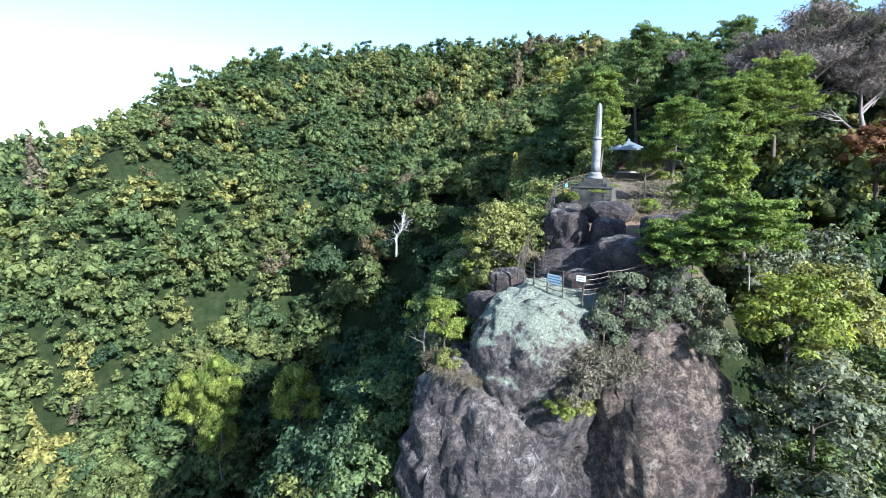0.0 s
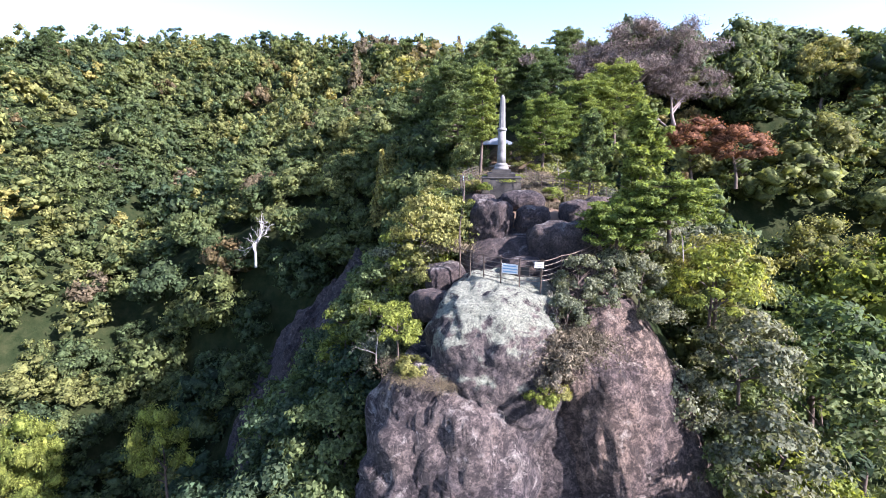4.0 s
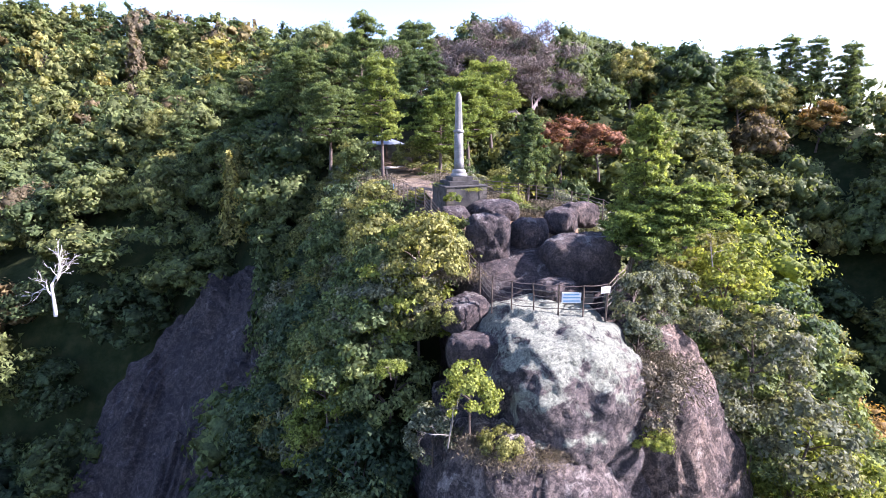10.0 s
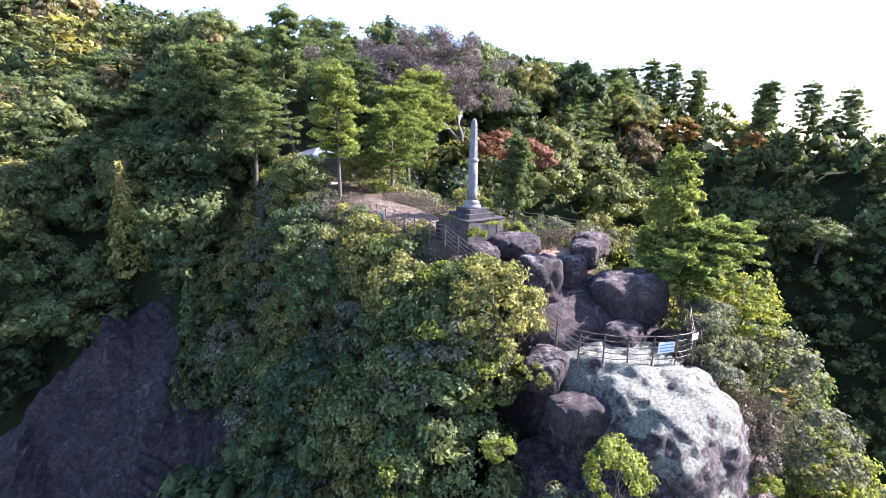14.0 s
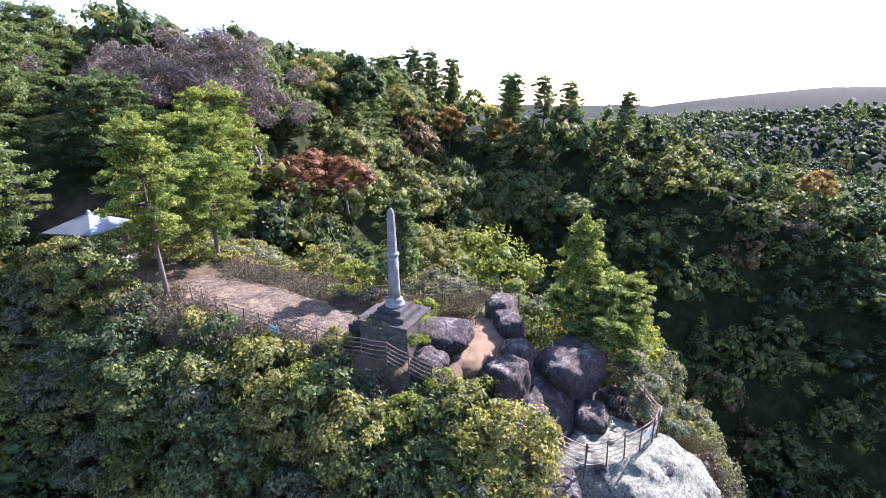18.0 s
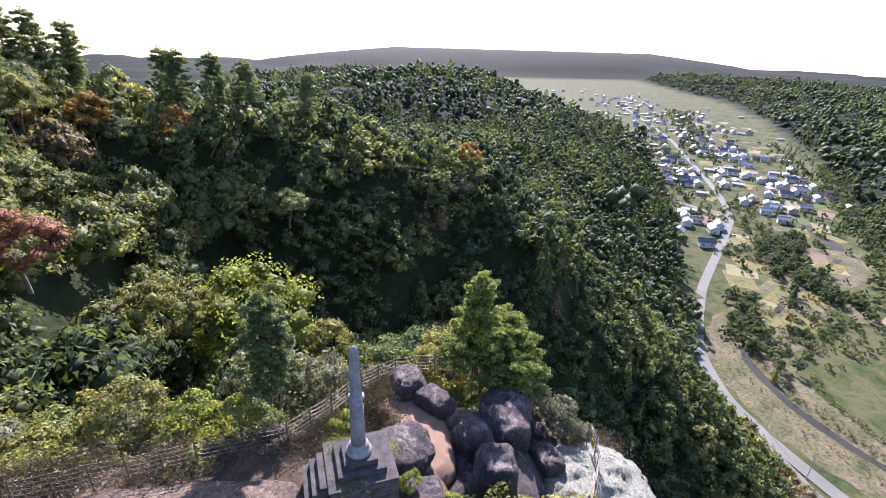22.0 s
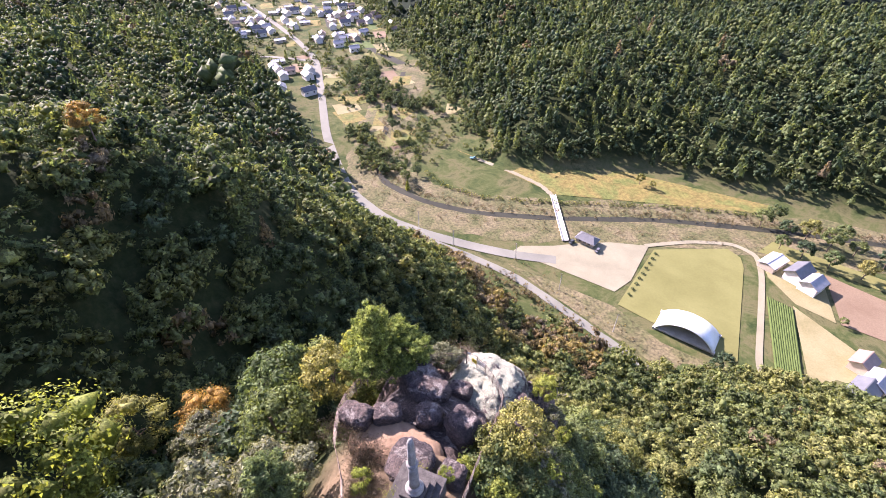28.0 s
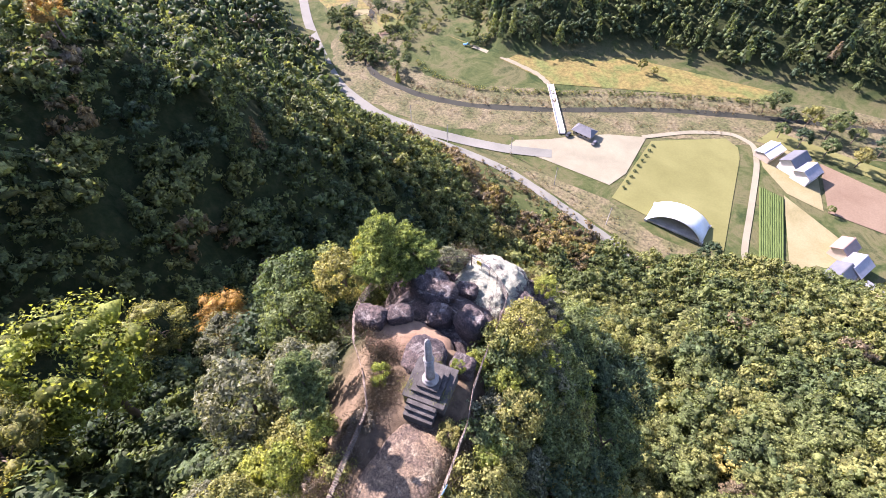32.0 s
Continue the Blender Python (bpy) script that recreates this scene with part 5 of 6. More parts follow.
part("upper_pillar", blade(), STONE, monument, "faceted pale upper pillar with a blunt point")
part("round_base", lathe([(0.52, 0.0), (0.52, 0.10), (0.48, 0.16), (0.40, 0.22), (0.43, 0.28), (0.42, 0.36), (0.34, 0.42), (0.31, 0.46)]), STONE, monument, "round moulded stone base", True)
for k, (w, z0, z1) in enumerate(((0.66, -0.24, 0.0), (0.95, -0.50, -0.24))):
    part("plinth", boxed(-w, -w, z0, w, w, z1, bevel=0.02), STONE_DARK, monument)
pedestal = part("pedestal", boxed(-1.3, -1.3, -2.2, 1.3, 1.3, -0.56, bevel=0.03), STONE_DARK, monument, "dark square stone pedestal")
part("coping", boxed(-1.37, -1.37, -0.56, 1.37, 1.37, -0.48, bevel=0.02), STONE_DARK, monument, "worn stone coping slab")
for k in range(3):
    part("step", boxed(1.374 + 0.30 * (2 - k), -0.95, -2.0, 1.374 + 0.30 * (3 - k) - 0.006, 0.95, -1.07 + 0.25 * k, bevel=0.012), STONE_DARK, monument)
# coursed blocks facing the pedestal
block = boxed(-0.255, -0.02, -0.115, 0.255, 0.02, 0.115, bevel=0.015)
block_mesh = bpy.data.meshes.new("block")
block.to_mesh(block_mesh)
block.free()
block_mesh.materials.append(two_scale("block_stone", [(0.3, (0.060, 0.056, 0.050)), (0.7, (0.150, 0.138, 0.120))], [(0.3, (0.45, 0.45, 0.45)), (0.65, (1.15, 1.12, 1.08))], 2.5, 18, 0.85, 0.9, 0.5, 0.03, "Position"))
for side in range(4):
    for row in range(6):
        for col in range(5):
            if side == 1 and abs(col - 2) < 2:
                continue
            b = new("block", block_mesh)
            b.parent = monument
            shift = 0.0 if row % 2 else 0.03
            b.matrix_local = pose(0, 0, 0, 0, 0, 90 * side + 180) @ pose((col - 2) * 0.523 + shift, -1.31, -0.70 - 0.245 * row)

# ---- wire fences, signs and the shelter ----
def fence(name, label, line, gap=1.25, high=1.12, rails=5, posts_out=0.0):
    """A railing of slim steel posts with wires, along a line of points on the ground."""
    f = thing(name, label, "fence", pose(*line[0]))
    inv = f.matrix_world.inverted()
    pts = np.array(line, float)
    seg = np.linalg.norm(np.diff(pts, axis=0), axis=1)
    run = np.r_[0, np.cumsum(seg)]
    n = max(2, int(round(run[-1] / gap)) + 1)
    at = np.stack([np.interp(np.linspace(0, run[-1], n), run, pts[:, k]) for k in range(3)], 1)
    rng = R(int(abs(line[0][0] * 100)) + 7)
    tops = at + np.stack([rng.normal(size=n) * 0.03, rng.normal(size=n) * 0.03, np.full(n, high)], 1)
    for a, b in zip(at, tops):
        v, q = tube([a - (0, 0, 0.5), a + (b - a) * 0.5, b], [0.032, 0.032, 0.030], 6)
        mesh_part("post", v, q, STEEL, f).matrix_parent_inverse = inv
    for k in range(rails):
        h = (0.97 - k * 0.205)
        w = at + (tops - at) * h
        fine = np.concatenate([w[i] + (w[i + 1] - w[i]) * np.linspace(0, 1, 5)[:-1, None] + np.stack([0 * np.arange(4), 0 * np.arange(4), -0.05 * np.sin(np.linspace(0, np.pi, 5)[:-1])], 1) for i in range(n - 1)] + [w[-1:]])
        v, q = tube(fine, np.full(len(fine), 0.022 if k == 0 else 0.017), 5)
        mesh_part("wire", v, q, STEEL if k == 0 else WIRE, f).matrix_parent_inverse = inv
    return f


fence("fence", "slim rusty steel fence along the shaded edge of the rock walk", [(-2.4, -1.2, -1.75), (-3.1, 1.2, -1.6), (-3.5, 4.5, -1.5), (-3.7, 8.0, -1.45), (-3.4, 12.0, -1.35)])
fence("fence", "slim steel fence along the sunny edge of the rock walk", [(4.4, 1.2, -1.75), (2.7, 3.2, -1.65), (2.1, 6.5, -1.5), (1.5, 9.8, -1.45), (0.9, 13.0, -1.35)])
fence("fence", "sagging wire fence round the boulders above the ravine", [(4.4, 1.2, -1.75), (6.4, -0.4, -2.0), (7.8, -2.6, -2.3), (8.2, -5.2, -2.7), (7.3, -7.9, -3.5), (5.4, -10.4, -4.3), (3.2, -12.4, -4.65)])
fence("fence", "steel fence with notice boards on the brink of the dome", [(3.2, -12.4, -4.65), (2.2, -12.3, -4.7), (1.0, -11.8, -4.72), (-0.2, -11.1, -4.75), (-1.0, -10.2, -4.7)], gap=1.05, high=1.2)
fence("fence", "wire fence climbing beside the boulders", [(-1.0, -10.2, -4.7), (-1.3, -8.6, -4.2), (-1.6, -6.8, -3.6), (-1.9, -4.2, -2.7), (-2.4, -1.2, -1.75)])


def notice(x, y, z, turn, wide, high, label, face, bars, tilt=0):
    b = thing("notice_board", label, "sign", pose(x, y, z, tilt, 0, turn))
    plate = part("board", boxed(-wide / 2, -0.012, -high / 2, wide / 2, 0.012, high / 2, bevel=0.004), face, b)
    for k, (u, w, c) in enumerate(bars):
        part("print", boxed(-wide * w / 2, -0.0165, u - 0.028, wide * w / 2, -0.0125, u + 0.028), c, plate)
    return b


SIGN_BLUE = plain("faded_blue_print", (0.22, 0.42, 0.58), 0.5, 0.15, 3, 0.02)
YELLOW = plain("yellow_paint", (0.72, 0.55, 0.02), 0.5, 0.1, 3, 0.02)
BLACK = plain("black_paint", (0.03, 0.03, 0.03), 0.5, 0.1, 3, 0.02)
notice(1.75, -12.18, -4.03, -12, 0.78, 0.46, "white notice board with faded blue bars wired to the fence", WHITE, [(0.13, 0.8, SIGN_BLUE), (0.0, 0.9, SIGN_BLUE), (-0.14, 0.86, SIGN_BLUE)])
notice(3.1, -12.44, -3.72, 4, 0.42, 0.28, "small white notice board wired to the fence", WHITE, [(0.05, 0.7, CONCRETE), (-0.05, 0.6, CONCRETE)])
warning = notice(2.45, -12.25, -4.12, 170, 0.42, 0.42, "yellow warning plate facing the rocks", YELLOW, [(0.09, 0.5, BLACK), (-0.06, 0.62, BLACK)])
part("backing", boxed(-0.215, 0.0125, -0.215, 0.215, 0.02, 0.215), BLACK, warning, "dark weathered backing sheet")
notice(-3.60, 4.9, -1.02, -92, 0.62, 0.42, "blue notice plate on the fence by the rock walk", SIGN_BLUE, [(0.1, 0.7, WHITE), (-0.06, 0.7, WHITE)], 0)


def shelter():
    s = thing("rest_shelter", "small open timber shelter with a grey metal pyramid roof", "shelter", pose(-3.0, 23.5, -0.6, 0, 0, 20))
    metal = plain("grey_sheet_roof", (0.27, 0.30, 0.34), 0.4, 0.15, 1.2, 0.05, 0.4)
    timber = plain("brown_timber", (0.16, 0.11, 0.08), 0.8, 0.3, 2.0, 0.2)
    for x in (-1.35, 1.35):
        for y in (-1.35, 1.35):
            part("post", boxed(x - 0.07, y - 0.07, 0, x + 0.07, y + 0.07, 2.25, bevel=0.01), timber, s)
    for x in (-1.35, 1.35):
        part("beam", boxed(x - 0.05, -1.6, 2.25, x + 0.05, 1.6, 2.40), timber, s)
    bm = bmesh.new()
    for k in range(4):
        a, b = [(math.cos(math.pi / 4 + math.pi / 2 * (k + j)) * 2.75, math.sin(math.pi / 4 + math.pi / 2 * (k + j)) * 2.75) for j in (0, 1)]
        v = [bm.verts.new((a[0], a[1], 2.38)), bm.verts.new((b[0], b[1], 2.38)), bm.verts.new((0, 0, 3.35)), bm.verts.new((a[0], a[1], 2.32)), bm.verts.new((b[0], b[1], 2.32)), bm.verts.new((0, 0, 3.25))]
        bm.faces.new(v[:3]), bm.faces.new((v[4], v[3], v[5])), bm.faces.new((v[0], v[3], v[4], v[1]))
    top = part("roof", bm, metal, s, "grey sheet-metal pyramid roof")
    part("finial", lathe([(0.16, 3.28), (0.14, 3.42), (0.04, 3.55), (0.03, 3.56)], 10), metal, top)
    for y in (-1.0, 1.0):
        bench = part("bench", boxed(-1.1, y - 0.18, 0.40, 1.1, y + 0.18, 0.46, bevel=0.01), timber, s)
        for x in (-0.9, 0.9):
            part("bench_leg", boxed(x - 0.05, y - 0.15, 0, x + 0.05, y + 0.15, 0.40), timber, bench)
    part("floor_slab", boxed(-1.8, -1.8, -0.5, 1.8, 1.8, 0.03), CONCRETE, s)
    return s


shelter()

# ---- single trees and shrubs on the spur, its flanks and the hill behind ----
def plant(key, x, y, top, size, label="", leaf="", turn=None, high=None, tall=1.0, lean=0.0, group="trees of the spur"):
    """Stands a plant so that its crown ends at the height top; its foot goes down to the ground."""
    full = TOPS[key] * size * tall
    place_tree(key, x, y, top - full, size, (x * 37 + y * 91) % 360 if turn is None else turn, label, leaf, group, lean, tall)


TOPS = {}
for key, (_, _, _, wood, crown, _, _) in TREES.items():
    TOPS[key] = max(float(d[0][:, 2].max()) for d in (wood, crown) if d is not None)

# west flank
plant("near_a", -5.2, -1.8, -1.7, 1.15, leaf="olive")
plant("near_a", -5.3, 1.6, -1.9, 1.05, leaf="olive")
plant("near_b", -3.9, -3.4, -2.0, 1.05, leaf="lime")
plant("near_a", -4.3, -5.6, -2.7, 1.2, leaf="olive")
plant("near_a", -5.6, -3.6, -2.9, 1.25, leaf="mid")
plant("near_b", -4.0, -8.4, -4.0, 1.05, leaf="olive")
plant("near_a", -6.6, -6.2, -4.4, 1.3, leaf="mid")
plant("near_a", -5.6, -9.2, -6.2, 1.2, leaf="mid")
plant("near_a", -8.6, -6.6, -9.8, 1.2, leaf="olive")
plant("near_b", -8.4, -8.6, -7.4, 1.0, leaf="lime", label="small tree with pale yellow-green leaf tips on the cliff")
plant("near_a", -7.6, 4.0, -2.7, 1.3, leaf="mid")
plant("near_b", -6.4, 7.2, -1.9, 1.1, leaf="olive")
plant("near_a", -7.6, 9.8, -1.7, 1.2, leaf="mid")
plant("near_a", -7.0, 13.8, -1.0, 1.25, leaf="dark")
plant("near_a", -9.6, 0.2, -6.6, 1.5, leaf="dark")
plant("near_a", -11.5, -3.6, -10.4, 1.5, leaf="dark")
plant("near_b", -3.1, -14.4, -5.3, 0.78, leaf="lime", label="leafy bush on the ledge beside the dome")
plant("near_b", -4.3, -13.4, -7.4, 0.8, leaf="grey")
plant("shrub_a", -2.2, -15.4, -7.3, 0.8, leaf="olive")
plant("twiggy", -4.0, -14.9, -5.7, 0.95)
plant("shrub_a", -5.6, -11.4, -6.3, 0.65, leaf="lime", label="lone spray of bright yellow-green leaves")
plant("shrub_a", -1.5, -3.4, -1.7, 0.8, leaf="lime", label="bright leafy shrub between the boulders")
plant("shrub_a", -0.9, -2.0, -0.7, 0.55, leaf="lime")
plant("twiggy", -2.7, -6.6, -2.6, 0.6)
plant("shrub_b", -2.2, -7.6, -3.4, 0.8, leaf="straw")
plant("shrub_a", -2.9, -9.8, -4.6, 0.8, leaf="olive")
for x, y, z in ((0.6, -1.0, -0.55), (-0.9, 0.4, -0.35), (0.9, 0.8, -0.35)):
    place_tree("tuft", x, y, z - 0.25, 0.9, x * 99, "tuft of yellowing grass on the pedestal", "lime", "grass tufts")
for x, y, z, s in ((-3.0, -15.0, -8.2, 1.2), (-1.8, -15.8, -8.3, 1.3), (-2.5, -15.6, -8.3, 1.0), (-0.6, -16.0, -8.4, 0.9), (4.3, -14.2, -7.2, 2.4), (5.2, -13.6, -7.0, 2.0),
                   (4.6, -13.8, -6.6, 1.8), (5.6, -1.0, -2.0, 1.6), (7.2, -1.4, -2.2, 1.6), (3.6, 1.6, -1.7, 1.5), (-1.8, -7.8, -4.2, 1.6), (2.9, 3.6, -1.7, 1.5)):
    place_tree("tuft", x, y, z, s, x * 77, "", "", "grass tufts")

# east flank
plant("near_a", 10.0, -11.2, -8.4, 0.95, leaf="grey")
plant("near_a", 11.9, -12.0, -10.8, 1.0, leaf="mid")
plant("near_b", 13.4, -12.8, -12.6, 1.1, leaf="lime", label="yellow-green tree at the edge of the rock slab")
plant("near_a", 15.2, -12.8, -13.8, 1.4, leaf="olive")
plant("near_a", 13.4, -10.0, -9.4, 1.3, leaf="mid")
plant("near_a", 16.8, -14.2, -15.6, 1.5, leaf="mid")
plant("shrub_b", 4.2, -14.4, -6.6, 1.0, leaf="straw")
plant("shrub_a", 4.0, -15.0, -8.2, 0.8, leaf="olive")
plant("pine_young", 7.8, -7.2, 3.9, 1.08, "young bright green pine with open whorls by the fence")
plant("pine_low", 9.3, -9.0, 0.4, 1.0, "low spreading bright green pine leaning from the rocks", tall=0.9)
plant("pine_low", 6.8, -9.2, -0.8, 1.0, tall=0.85)
plant("near_b", 6.6, -10.6, -3.2, 0.8, leaf="grey")
plant("near_b", 7.9, -10.2, -3.5, 0.85, leaf="grey")
plant("shrub_b", 6.1, -11.6, -4.5, 1.1, leaf="grey")
plant("shrub_b", 8.6, -11.4, -5.2, 1.1, leaf="grey")
plant("pine_low", 8.4, -6.6, -0.4, 0.8, tall=0.8)
plant("pine_young", 6.3, 4.4, 4.4, 1.05, "slender young pine beside the monument", "pine")
plant("near_a", 12.9, 5.6, -2.6, 1.75, "rounded tree with pale grey-green leaves", "grey")
plant("near_a", 10.2, 2.4, -2.2, 1.3, leaf="grey")
plant("near_b", 7.6, 1.2, -1.2, 0.9, leaf="grey")
plant("near_b", 5.4, 7.9, -0.6, 1.05, leaf="lime", label="yellow-green bushy tree beside the rock walk")
plant("near_b", 4.6, 5.6, -0.4, 0.7, leaf="lime")
plant("near_a", 6.6, 11.5, 0.0, 1.1, leaf="olive")
plant("near_a", 12.6, -6.4, -2.6, 1.3, leaf="olive", label="olive-green leafy tree behind the pine")
plant("near_a", 18.6, -5.4, -6.0, 2.0, leaf="mid")
plant("near_a", 14.8, -1.8, -4.6, 1.7, leaf="mid")
plant("near_a", 17.6, -8.8, -8.0, 1.7, leaf="mid")
plant("near_b", 4.9, -11.7, -3.2, 0.85, "dusty grey-green shrub at the fence corner", "grey")
plant("near_b", 4.4, -12.9, -4.8, 0.75, leaf="grey")
plant("shrub_b", 4.2, -14.4, -6.1, 1.1, "dry grey-brown shrub in the cleft of the rock", "straw")
plant("shrub_b", 4.0, -15.0, -7.2, 1.0, leaf="straw")
plant("shrub_a", 3.4, -15.6, -8.0, 0.75, leaf="lime")
plant("near_a", 11.3, -9.6, -2.6, 1.1, leaf="lime")
plant("near_a", 12.6, -10.8, -5.4, 1.2, leaf="grey")
plant("near_a", 13.2, -13.2, -9.0, 1.3, leaf="grey")
plant("near_a", 15.0, -13.4, -11.4, 1.4, leaf="lime")
plant("near_a", 16.8, -14.6, -14.0, 1.6, leaf="grey")
plant("near_a", 22.6, -9.4, -14.5, 1.6, leaf="mid")
plant("round_a", 31, 10, -4.6, 2.15, "big domed yellow-green tree in the ravine", "lime")
plant("round_b", 29, 17, -4.5, 1.3, leaf="olive")
plant("round_c", 25.2, 0.2, -14.0, 1.15, "silvery grey-green evergreen tree", "grey")
plant("round_b", 30.6, -3.0, -17.2, 1.0, "tree in orange autumn leaf", "orange")
plant("round_b", 32.4, 2.6, -13.0, 1.1, leaf="olive")
plant("round_a", 19.0, 26.0, 5.0, 1.25, "tree in rust-red autumn leaf", "rust", tall=0.8)
plant("round_b", 23.0, 24.0, 4.0, 1.1, "tree in rust-red autumn leaf", "rust", tall=0.8)
plant("twiggy", 9.6, -10.6, -1.6, 0.8)
plant("twiggy", 4.2, 15.5, 1.0, 1.1)

for k in range(26):
    r0 = R(640 + k)
    x, y = r0.uniform(-17, -6.5), r0.uniform(-21, -4)
    place_tree(("round_a", "round_b", "round_c", "near_a")[k % 4], x, y, float(land(x, y)) - 0.8, r0.uniform(0.75, 1.15) * (1.0 if k % 4 < 3 else 1.7), k * 70, "", ("mid", "olive", "dark", "mid", "olive")[k % 5], "trees below the dome")

for x, y, top, size, leaf in ((-7.0, -13.2, -10.4, 1.5, "mid"), (-8.8, -15.6, -13.0, 1.7, "dark"), (-6.4, -16.8, -12.8, 1.6, "mid"), (-10.2, -12.0, -11.8, 1.7, "dark"), (-6.9, -10.6, -9.0, 1.4, "dark"), (-9.4, -18.4, -15.4, 1.8, "olive"), (-5.6, -19.4, -16.0, 1.8, "mid"), (-12.6, -15.4, -15.2, 1.9, "dark"), (-12.4, -8.4, -12.6, 1.8, "mid")):
    plant("near_a", x, y, top, size, leaf=leaf, group="trees below the dome")

# by the shelter and on the hill behind
plant("pine_tall", -3.6, 14.2, 9.6, 0.92, "tall pine beside the shelter", "bright_pine", group="pines of the hill")
plant("pine_wide", 2.4, 18.0, 7.0, 0.95, leaf="bright_pine", group="pines of the hill")
plant("pine_wide", 7.0, 24.5, 9.6, 1.15, leaf="bright_pine", group="pines of the hill")
plant("pine_wide", 10.6, 27.5, 11.6, 1.15, leaf="bright_pine", group="pines of the hill")
plant("pine_wide", 2.5, 30.0, 12.6, 1.2, group="pines of the hill")
plant("pine_wide", -8.4, 26.0, 8.6, 1.05, group="pines of the hill")
plant("near_a", -5.2, 18.8, 2.6, 1.1, leaf="mid")
plant("near_b", -6.4, 21.0, 2.2, 1.1, leaf="olive")
plant("near_a", -0.4, 19.6, 2.4, 1.0, leaf="olive")
plant("pine_tall", -3.6, 31.0, 16.9, 1.2, "tall ragged pine on the skyline", group="pines of the hill", leaf="pine")
plant("pine_wide", -12, 36, 13.6, 1.25, group="pines of the hill")
plant("bare_big", 12.0, 33.0, 17.0, 1.6, group="bare trees")
plant("bare_big", 18.0, 32.0, 13.5, 1.4, group="bare trees")
plant("bare_big", 6.8, 36.0, 15.4, 1.3, group="bare trees")
plant("pine_tall", 5.0, 56.0, 21.5, 1.2, group="pines of the hill")
plant("pine_tall", 24.0, 55.0, 20.5, 1.2, group="pines of the hill")
rng = R(77)
for k in range(70):
    x, y = rng.uniform(-34, 66), rng.uniform(34, 66)
    if 5 < x < 27 and y < 45:
        continue
    plant(("round_c", "pine_wide", "round_a", "pine_wide", "pine_tall", "round_b")[k % 6], x, y, float(land(x, y)) + rng.uniform(6.5, 10.5), rng.uniform(1.0, 1.4), leaf=("mid", "pine", "mid", "pine", "pine", "olive")[k % 6], group="trees of the hill")
for x, y, top, s in ((73, 49, 20, 1.2), (77, 47, 19.5, 1.15), (80, 43, 18, 1.1), (76, 26, 14.2, 1.1), (80, 22, 13.8, 1.1), (82, 17, 12.6, 1.05), (86, 6, 10.4, 1.0), (69, 51, 18.5, 1.1), (81, 30, 14.4, 1.1)):
    plant("pine_tall", x, y, top, s, "tall slender pine on the ravine ridge", "pine", group="pines of the ridge")
for x, y, top in ((70, 38, 8.0), (75, 28, 5.5), (62, 45, 9)):
    plant("round_b", x, y, top, 1.1, "tree in orange autumn leaf", "orange", group="autumn trees")
plant("round_b", 44, 42, 9.8, 1.0, "tree in orange autumn leaf", "orange", group="autumn trees")
plant("round_b", 82, -26, -2.5, 0.9, "tree in orange autumn leaf", "orange", group="autumn trees")
plant("round_a", 63, 9.3, -6.4, 1.15, "broad tree with bright flat foliage in the dark ravine", "mid", group="autumn trees", tall=0.7)
plant("round_b", 47, 50, 15, 1.1, "tree in rust-red autumn leaf", "rust", group="autumn trees")
for k, (x, y) in enumerate(((-81, 139), (-66, 146), (-96, 150), (-48, 118), (-112, 156), (-30, 100), (-128, 148), (-141, 108), (-139, 84), (-136, 66), (-57, 132), (-40, 112))):
    plant(("pine_wide", "round_c", "pine_tall")[k % 3], x, y, float(land(x, y)) + (8.5, 9.5, 12.0)[k % 3], 1.35, leaf=("pine", "dark", "pine")[k % 3], group="trees of the hill")
plant("dead", -36.6, 24.0, -7.2, 1.0, turn=26)
for x, y, top, s in ((-54, 3, -28, 1.25), (-51, 1, -29.5, 1.1), (-57, 0, -30, 1.1), (-48.5, -1, -33, 0.95), (-29, -3, -20.5, 0.9)):
    plant("round_b", x, y, top + 0.5, s * 0.95, "broad columnar tree with bright yellow-green foliage", "lime", group="columnar trees in the gully", tall=1.55)

# leafy flanks just below the crest
rng = R(88)
for side, y0, y1, rows, leaves in ((-1, -8, 30, ((3.95, 0.5), (5.4, 1.6), (7.0, 3.8), (8.8, 6.6), (10.8, 9.6)), ("mid", "olive", "mid", "lime", "olive", "grey")), (1, 6, 32, ((3.5, 0.7), (4.9, 0.9), (6.8, 1.8), (8.8, 3.2), (11.0, 5.0)), ("grey", "olive", "lime", "olive", "mid"))):
    for d, drop in rows:
        for y in np.arange(y0, y1, 1.9):
            y = float(y + rng.normal() * 0.5)
            if y > 12:
                d = d + 0.04
            x = float(np.interp(y, [-6, 0, 10, 22], [1.2, 0.2, -0.8, -1.4])) + side * (d + rng.normal() * 0.35)
            plant(("near_a", "near_b", "near_a")[rng.randint(3)], x, y, -0.9 - drop + rng.normal() * 0.5 + max(0, y - 14) * 0.22, rng.uniform(0.95, 1.4), leaf=leaves[rng.randint(len(leaves))])

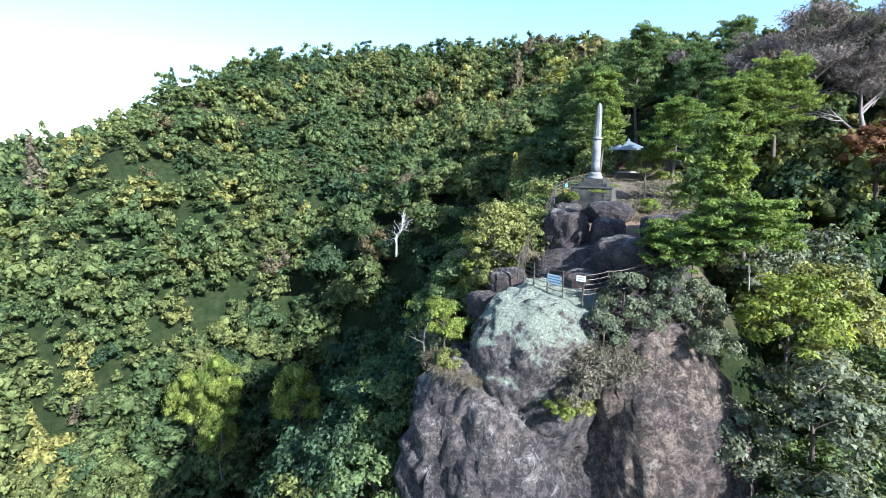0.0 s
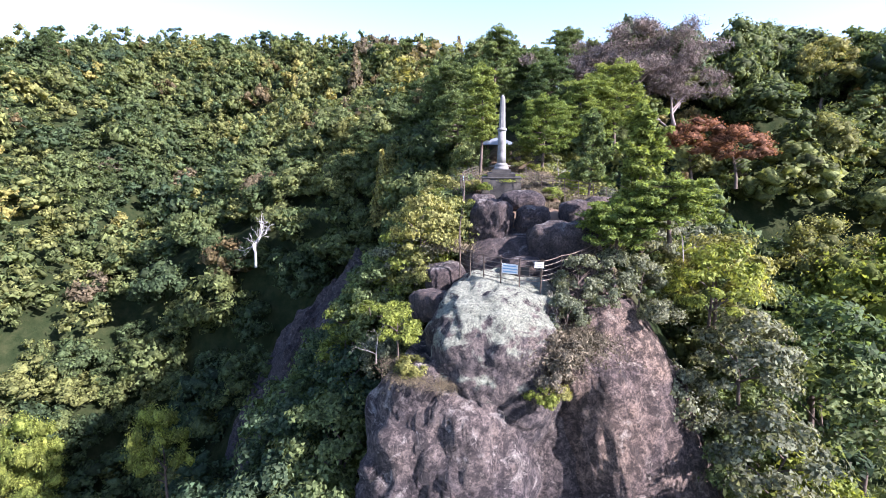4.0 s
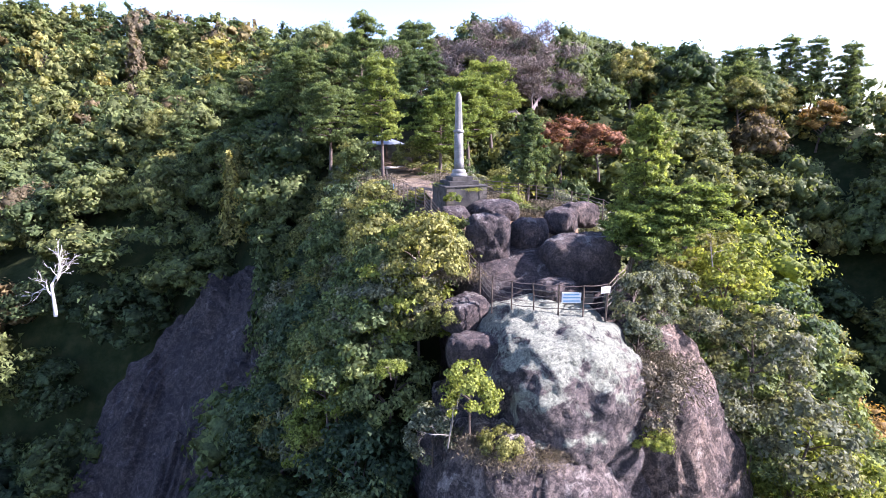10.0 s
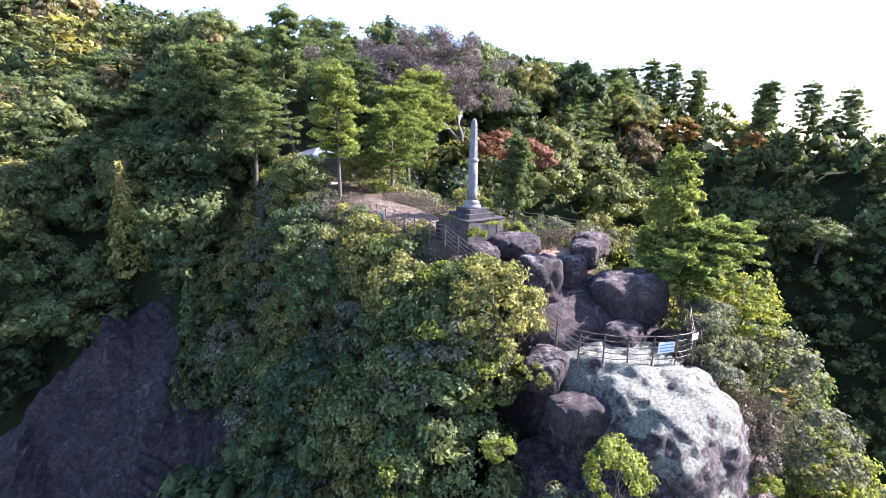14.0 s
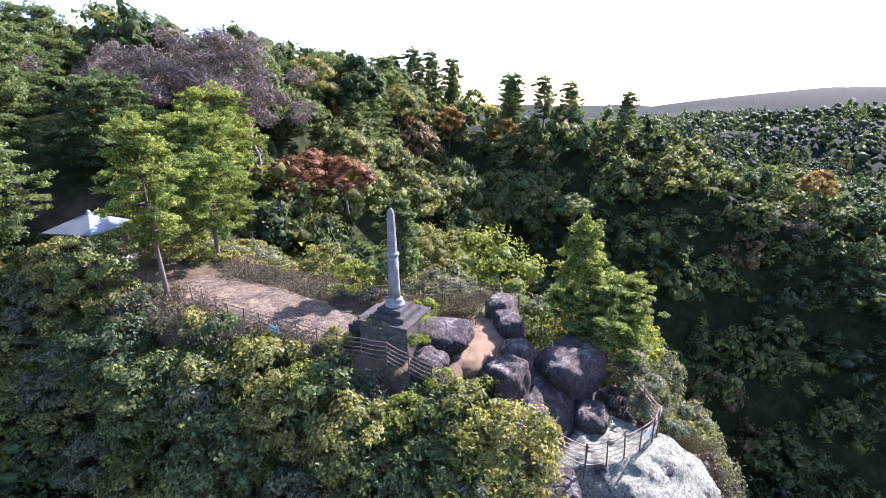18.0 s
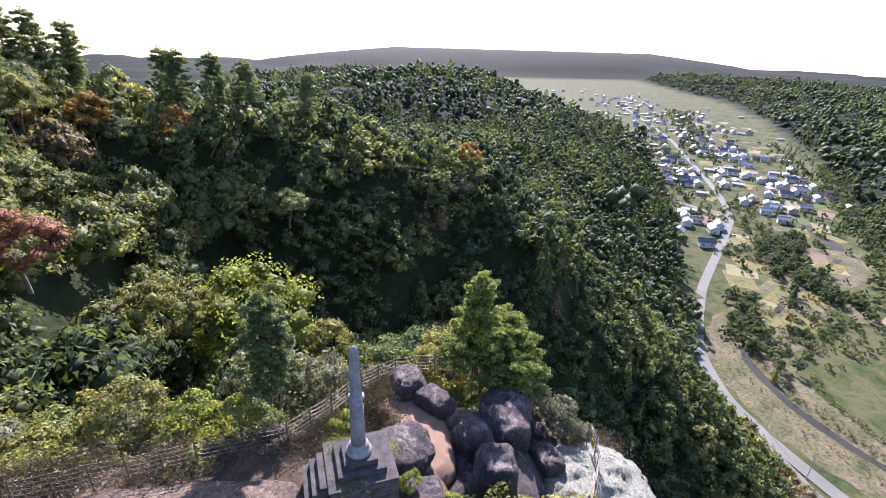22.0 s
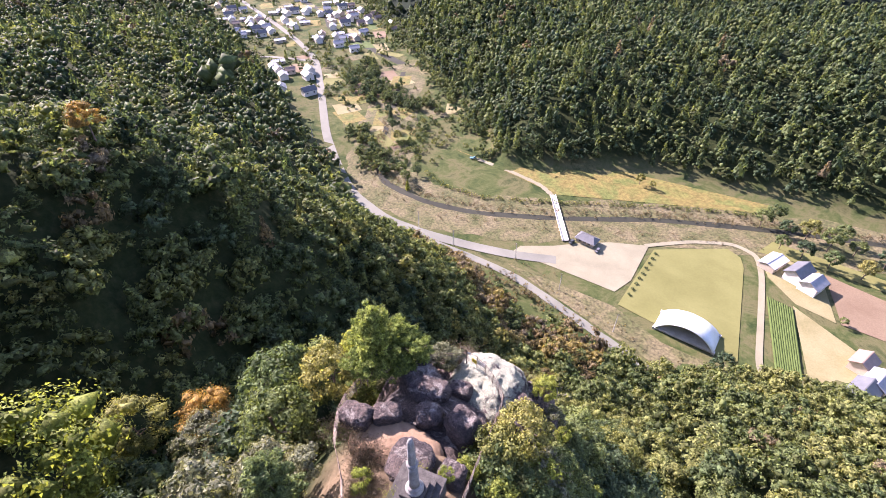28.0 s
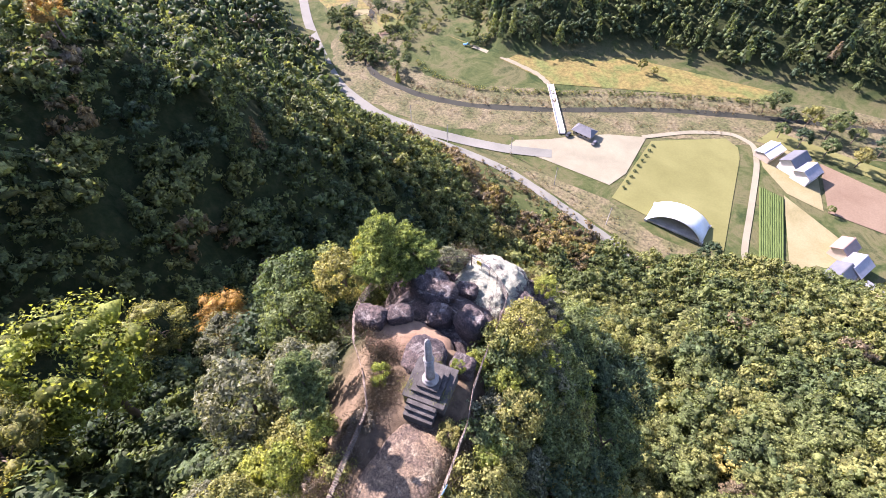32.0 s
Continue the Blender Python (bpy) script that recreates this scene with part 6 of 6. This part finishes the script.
# close woods round the spur and at the foot of the outcrop
def close_woods(name, label, p, size, seed, tints):
    rng = R(seed)
    sz = rng.uniform(*size, len(p))
    q = p + np.stack([0 * sz, 0 * sz, sz * rng.uniform(0.35, 0.8, len(p))], 1)
    return woods(name, label, q, sz, rng.choice(5, len(p), p=[0.38, 0.34, 0.24, 0.0, 0.04]), NEAR, rng.uniform(*tints, len(p)), seed)


def around(x, y):
    ring = off_spur(x, y, 9.0) & ~off_spur(x, y, 15.5) & (bare_cliff(x, y) > 0.95) & (y < 34)
    return ring & ~((x > 2) & (x < 18) & (y < -5) & (y > -14)) & ~((x > -9) & (x < 8) & (y < -12) & (y > -19))


p = scatter(-34, -36, 46, 36, 3.3, 301, around)
close_woods("spur_woods", "evergreen trees and shrubs on the steep sides of the spur", p, (1.9, 3.1), 302, (0.15, 0.62))
p = scatter(-14, -40, 34, -14, 4.2, 333, lambda x, y: (np.hypot((x - 5) / 15, (y + 9) / 8.5) > 1))
close_woods("outcrop_foot_woods", "evergreen trees at the foot of the outcrop", p, (2.2, 3.3), 303, (0.2, 0.65))

p = scatter(2, 27, 32, 46, 2.9, 340, lambda x, y: (np.hypot((x - 16) / 12, (y - 36) / 9) < 1))
close_woods("hill_scrub", "low mixed scrub under the bare trees on the hill", p, (1.1, 1.9), 341, (0.2, 0.97))

# dry grass and low shrubs along both edges of the rock walk and round the pedestal
rng = R(99)
for k in range(64):
    y = float(rng.uniform(-1.5, 23))
    side = 1 if k % 2 else -1
    x = float(np.interp(y, [-2, 3, 10, 22], [0.8, 0.0, -0.9, -1.4])) + side * float(rng.uniform(2.3, 4.0))
    z = max(float(land(x, y)), -2.6) - 0.02
    if k % 5 == 0:
        place_tree("shrub_b" if k % 2 else "shrub_a", x, y, z, float(rng.uniform(0.5, 0.9)), k * 67, "", ("grey", "straw", "olive", "lime")[k % 4], "shrubs along the walk")
    else:
        place_tree("tuft", x, y, z, float(rng.uniform(1.2, 2.2)), k * 53, "", "straw", "grass tufts")
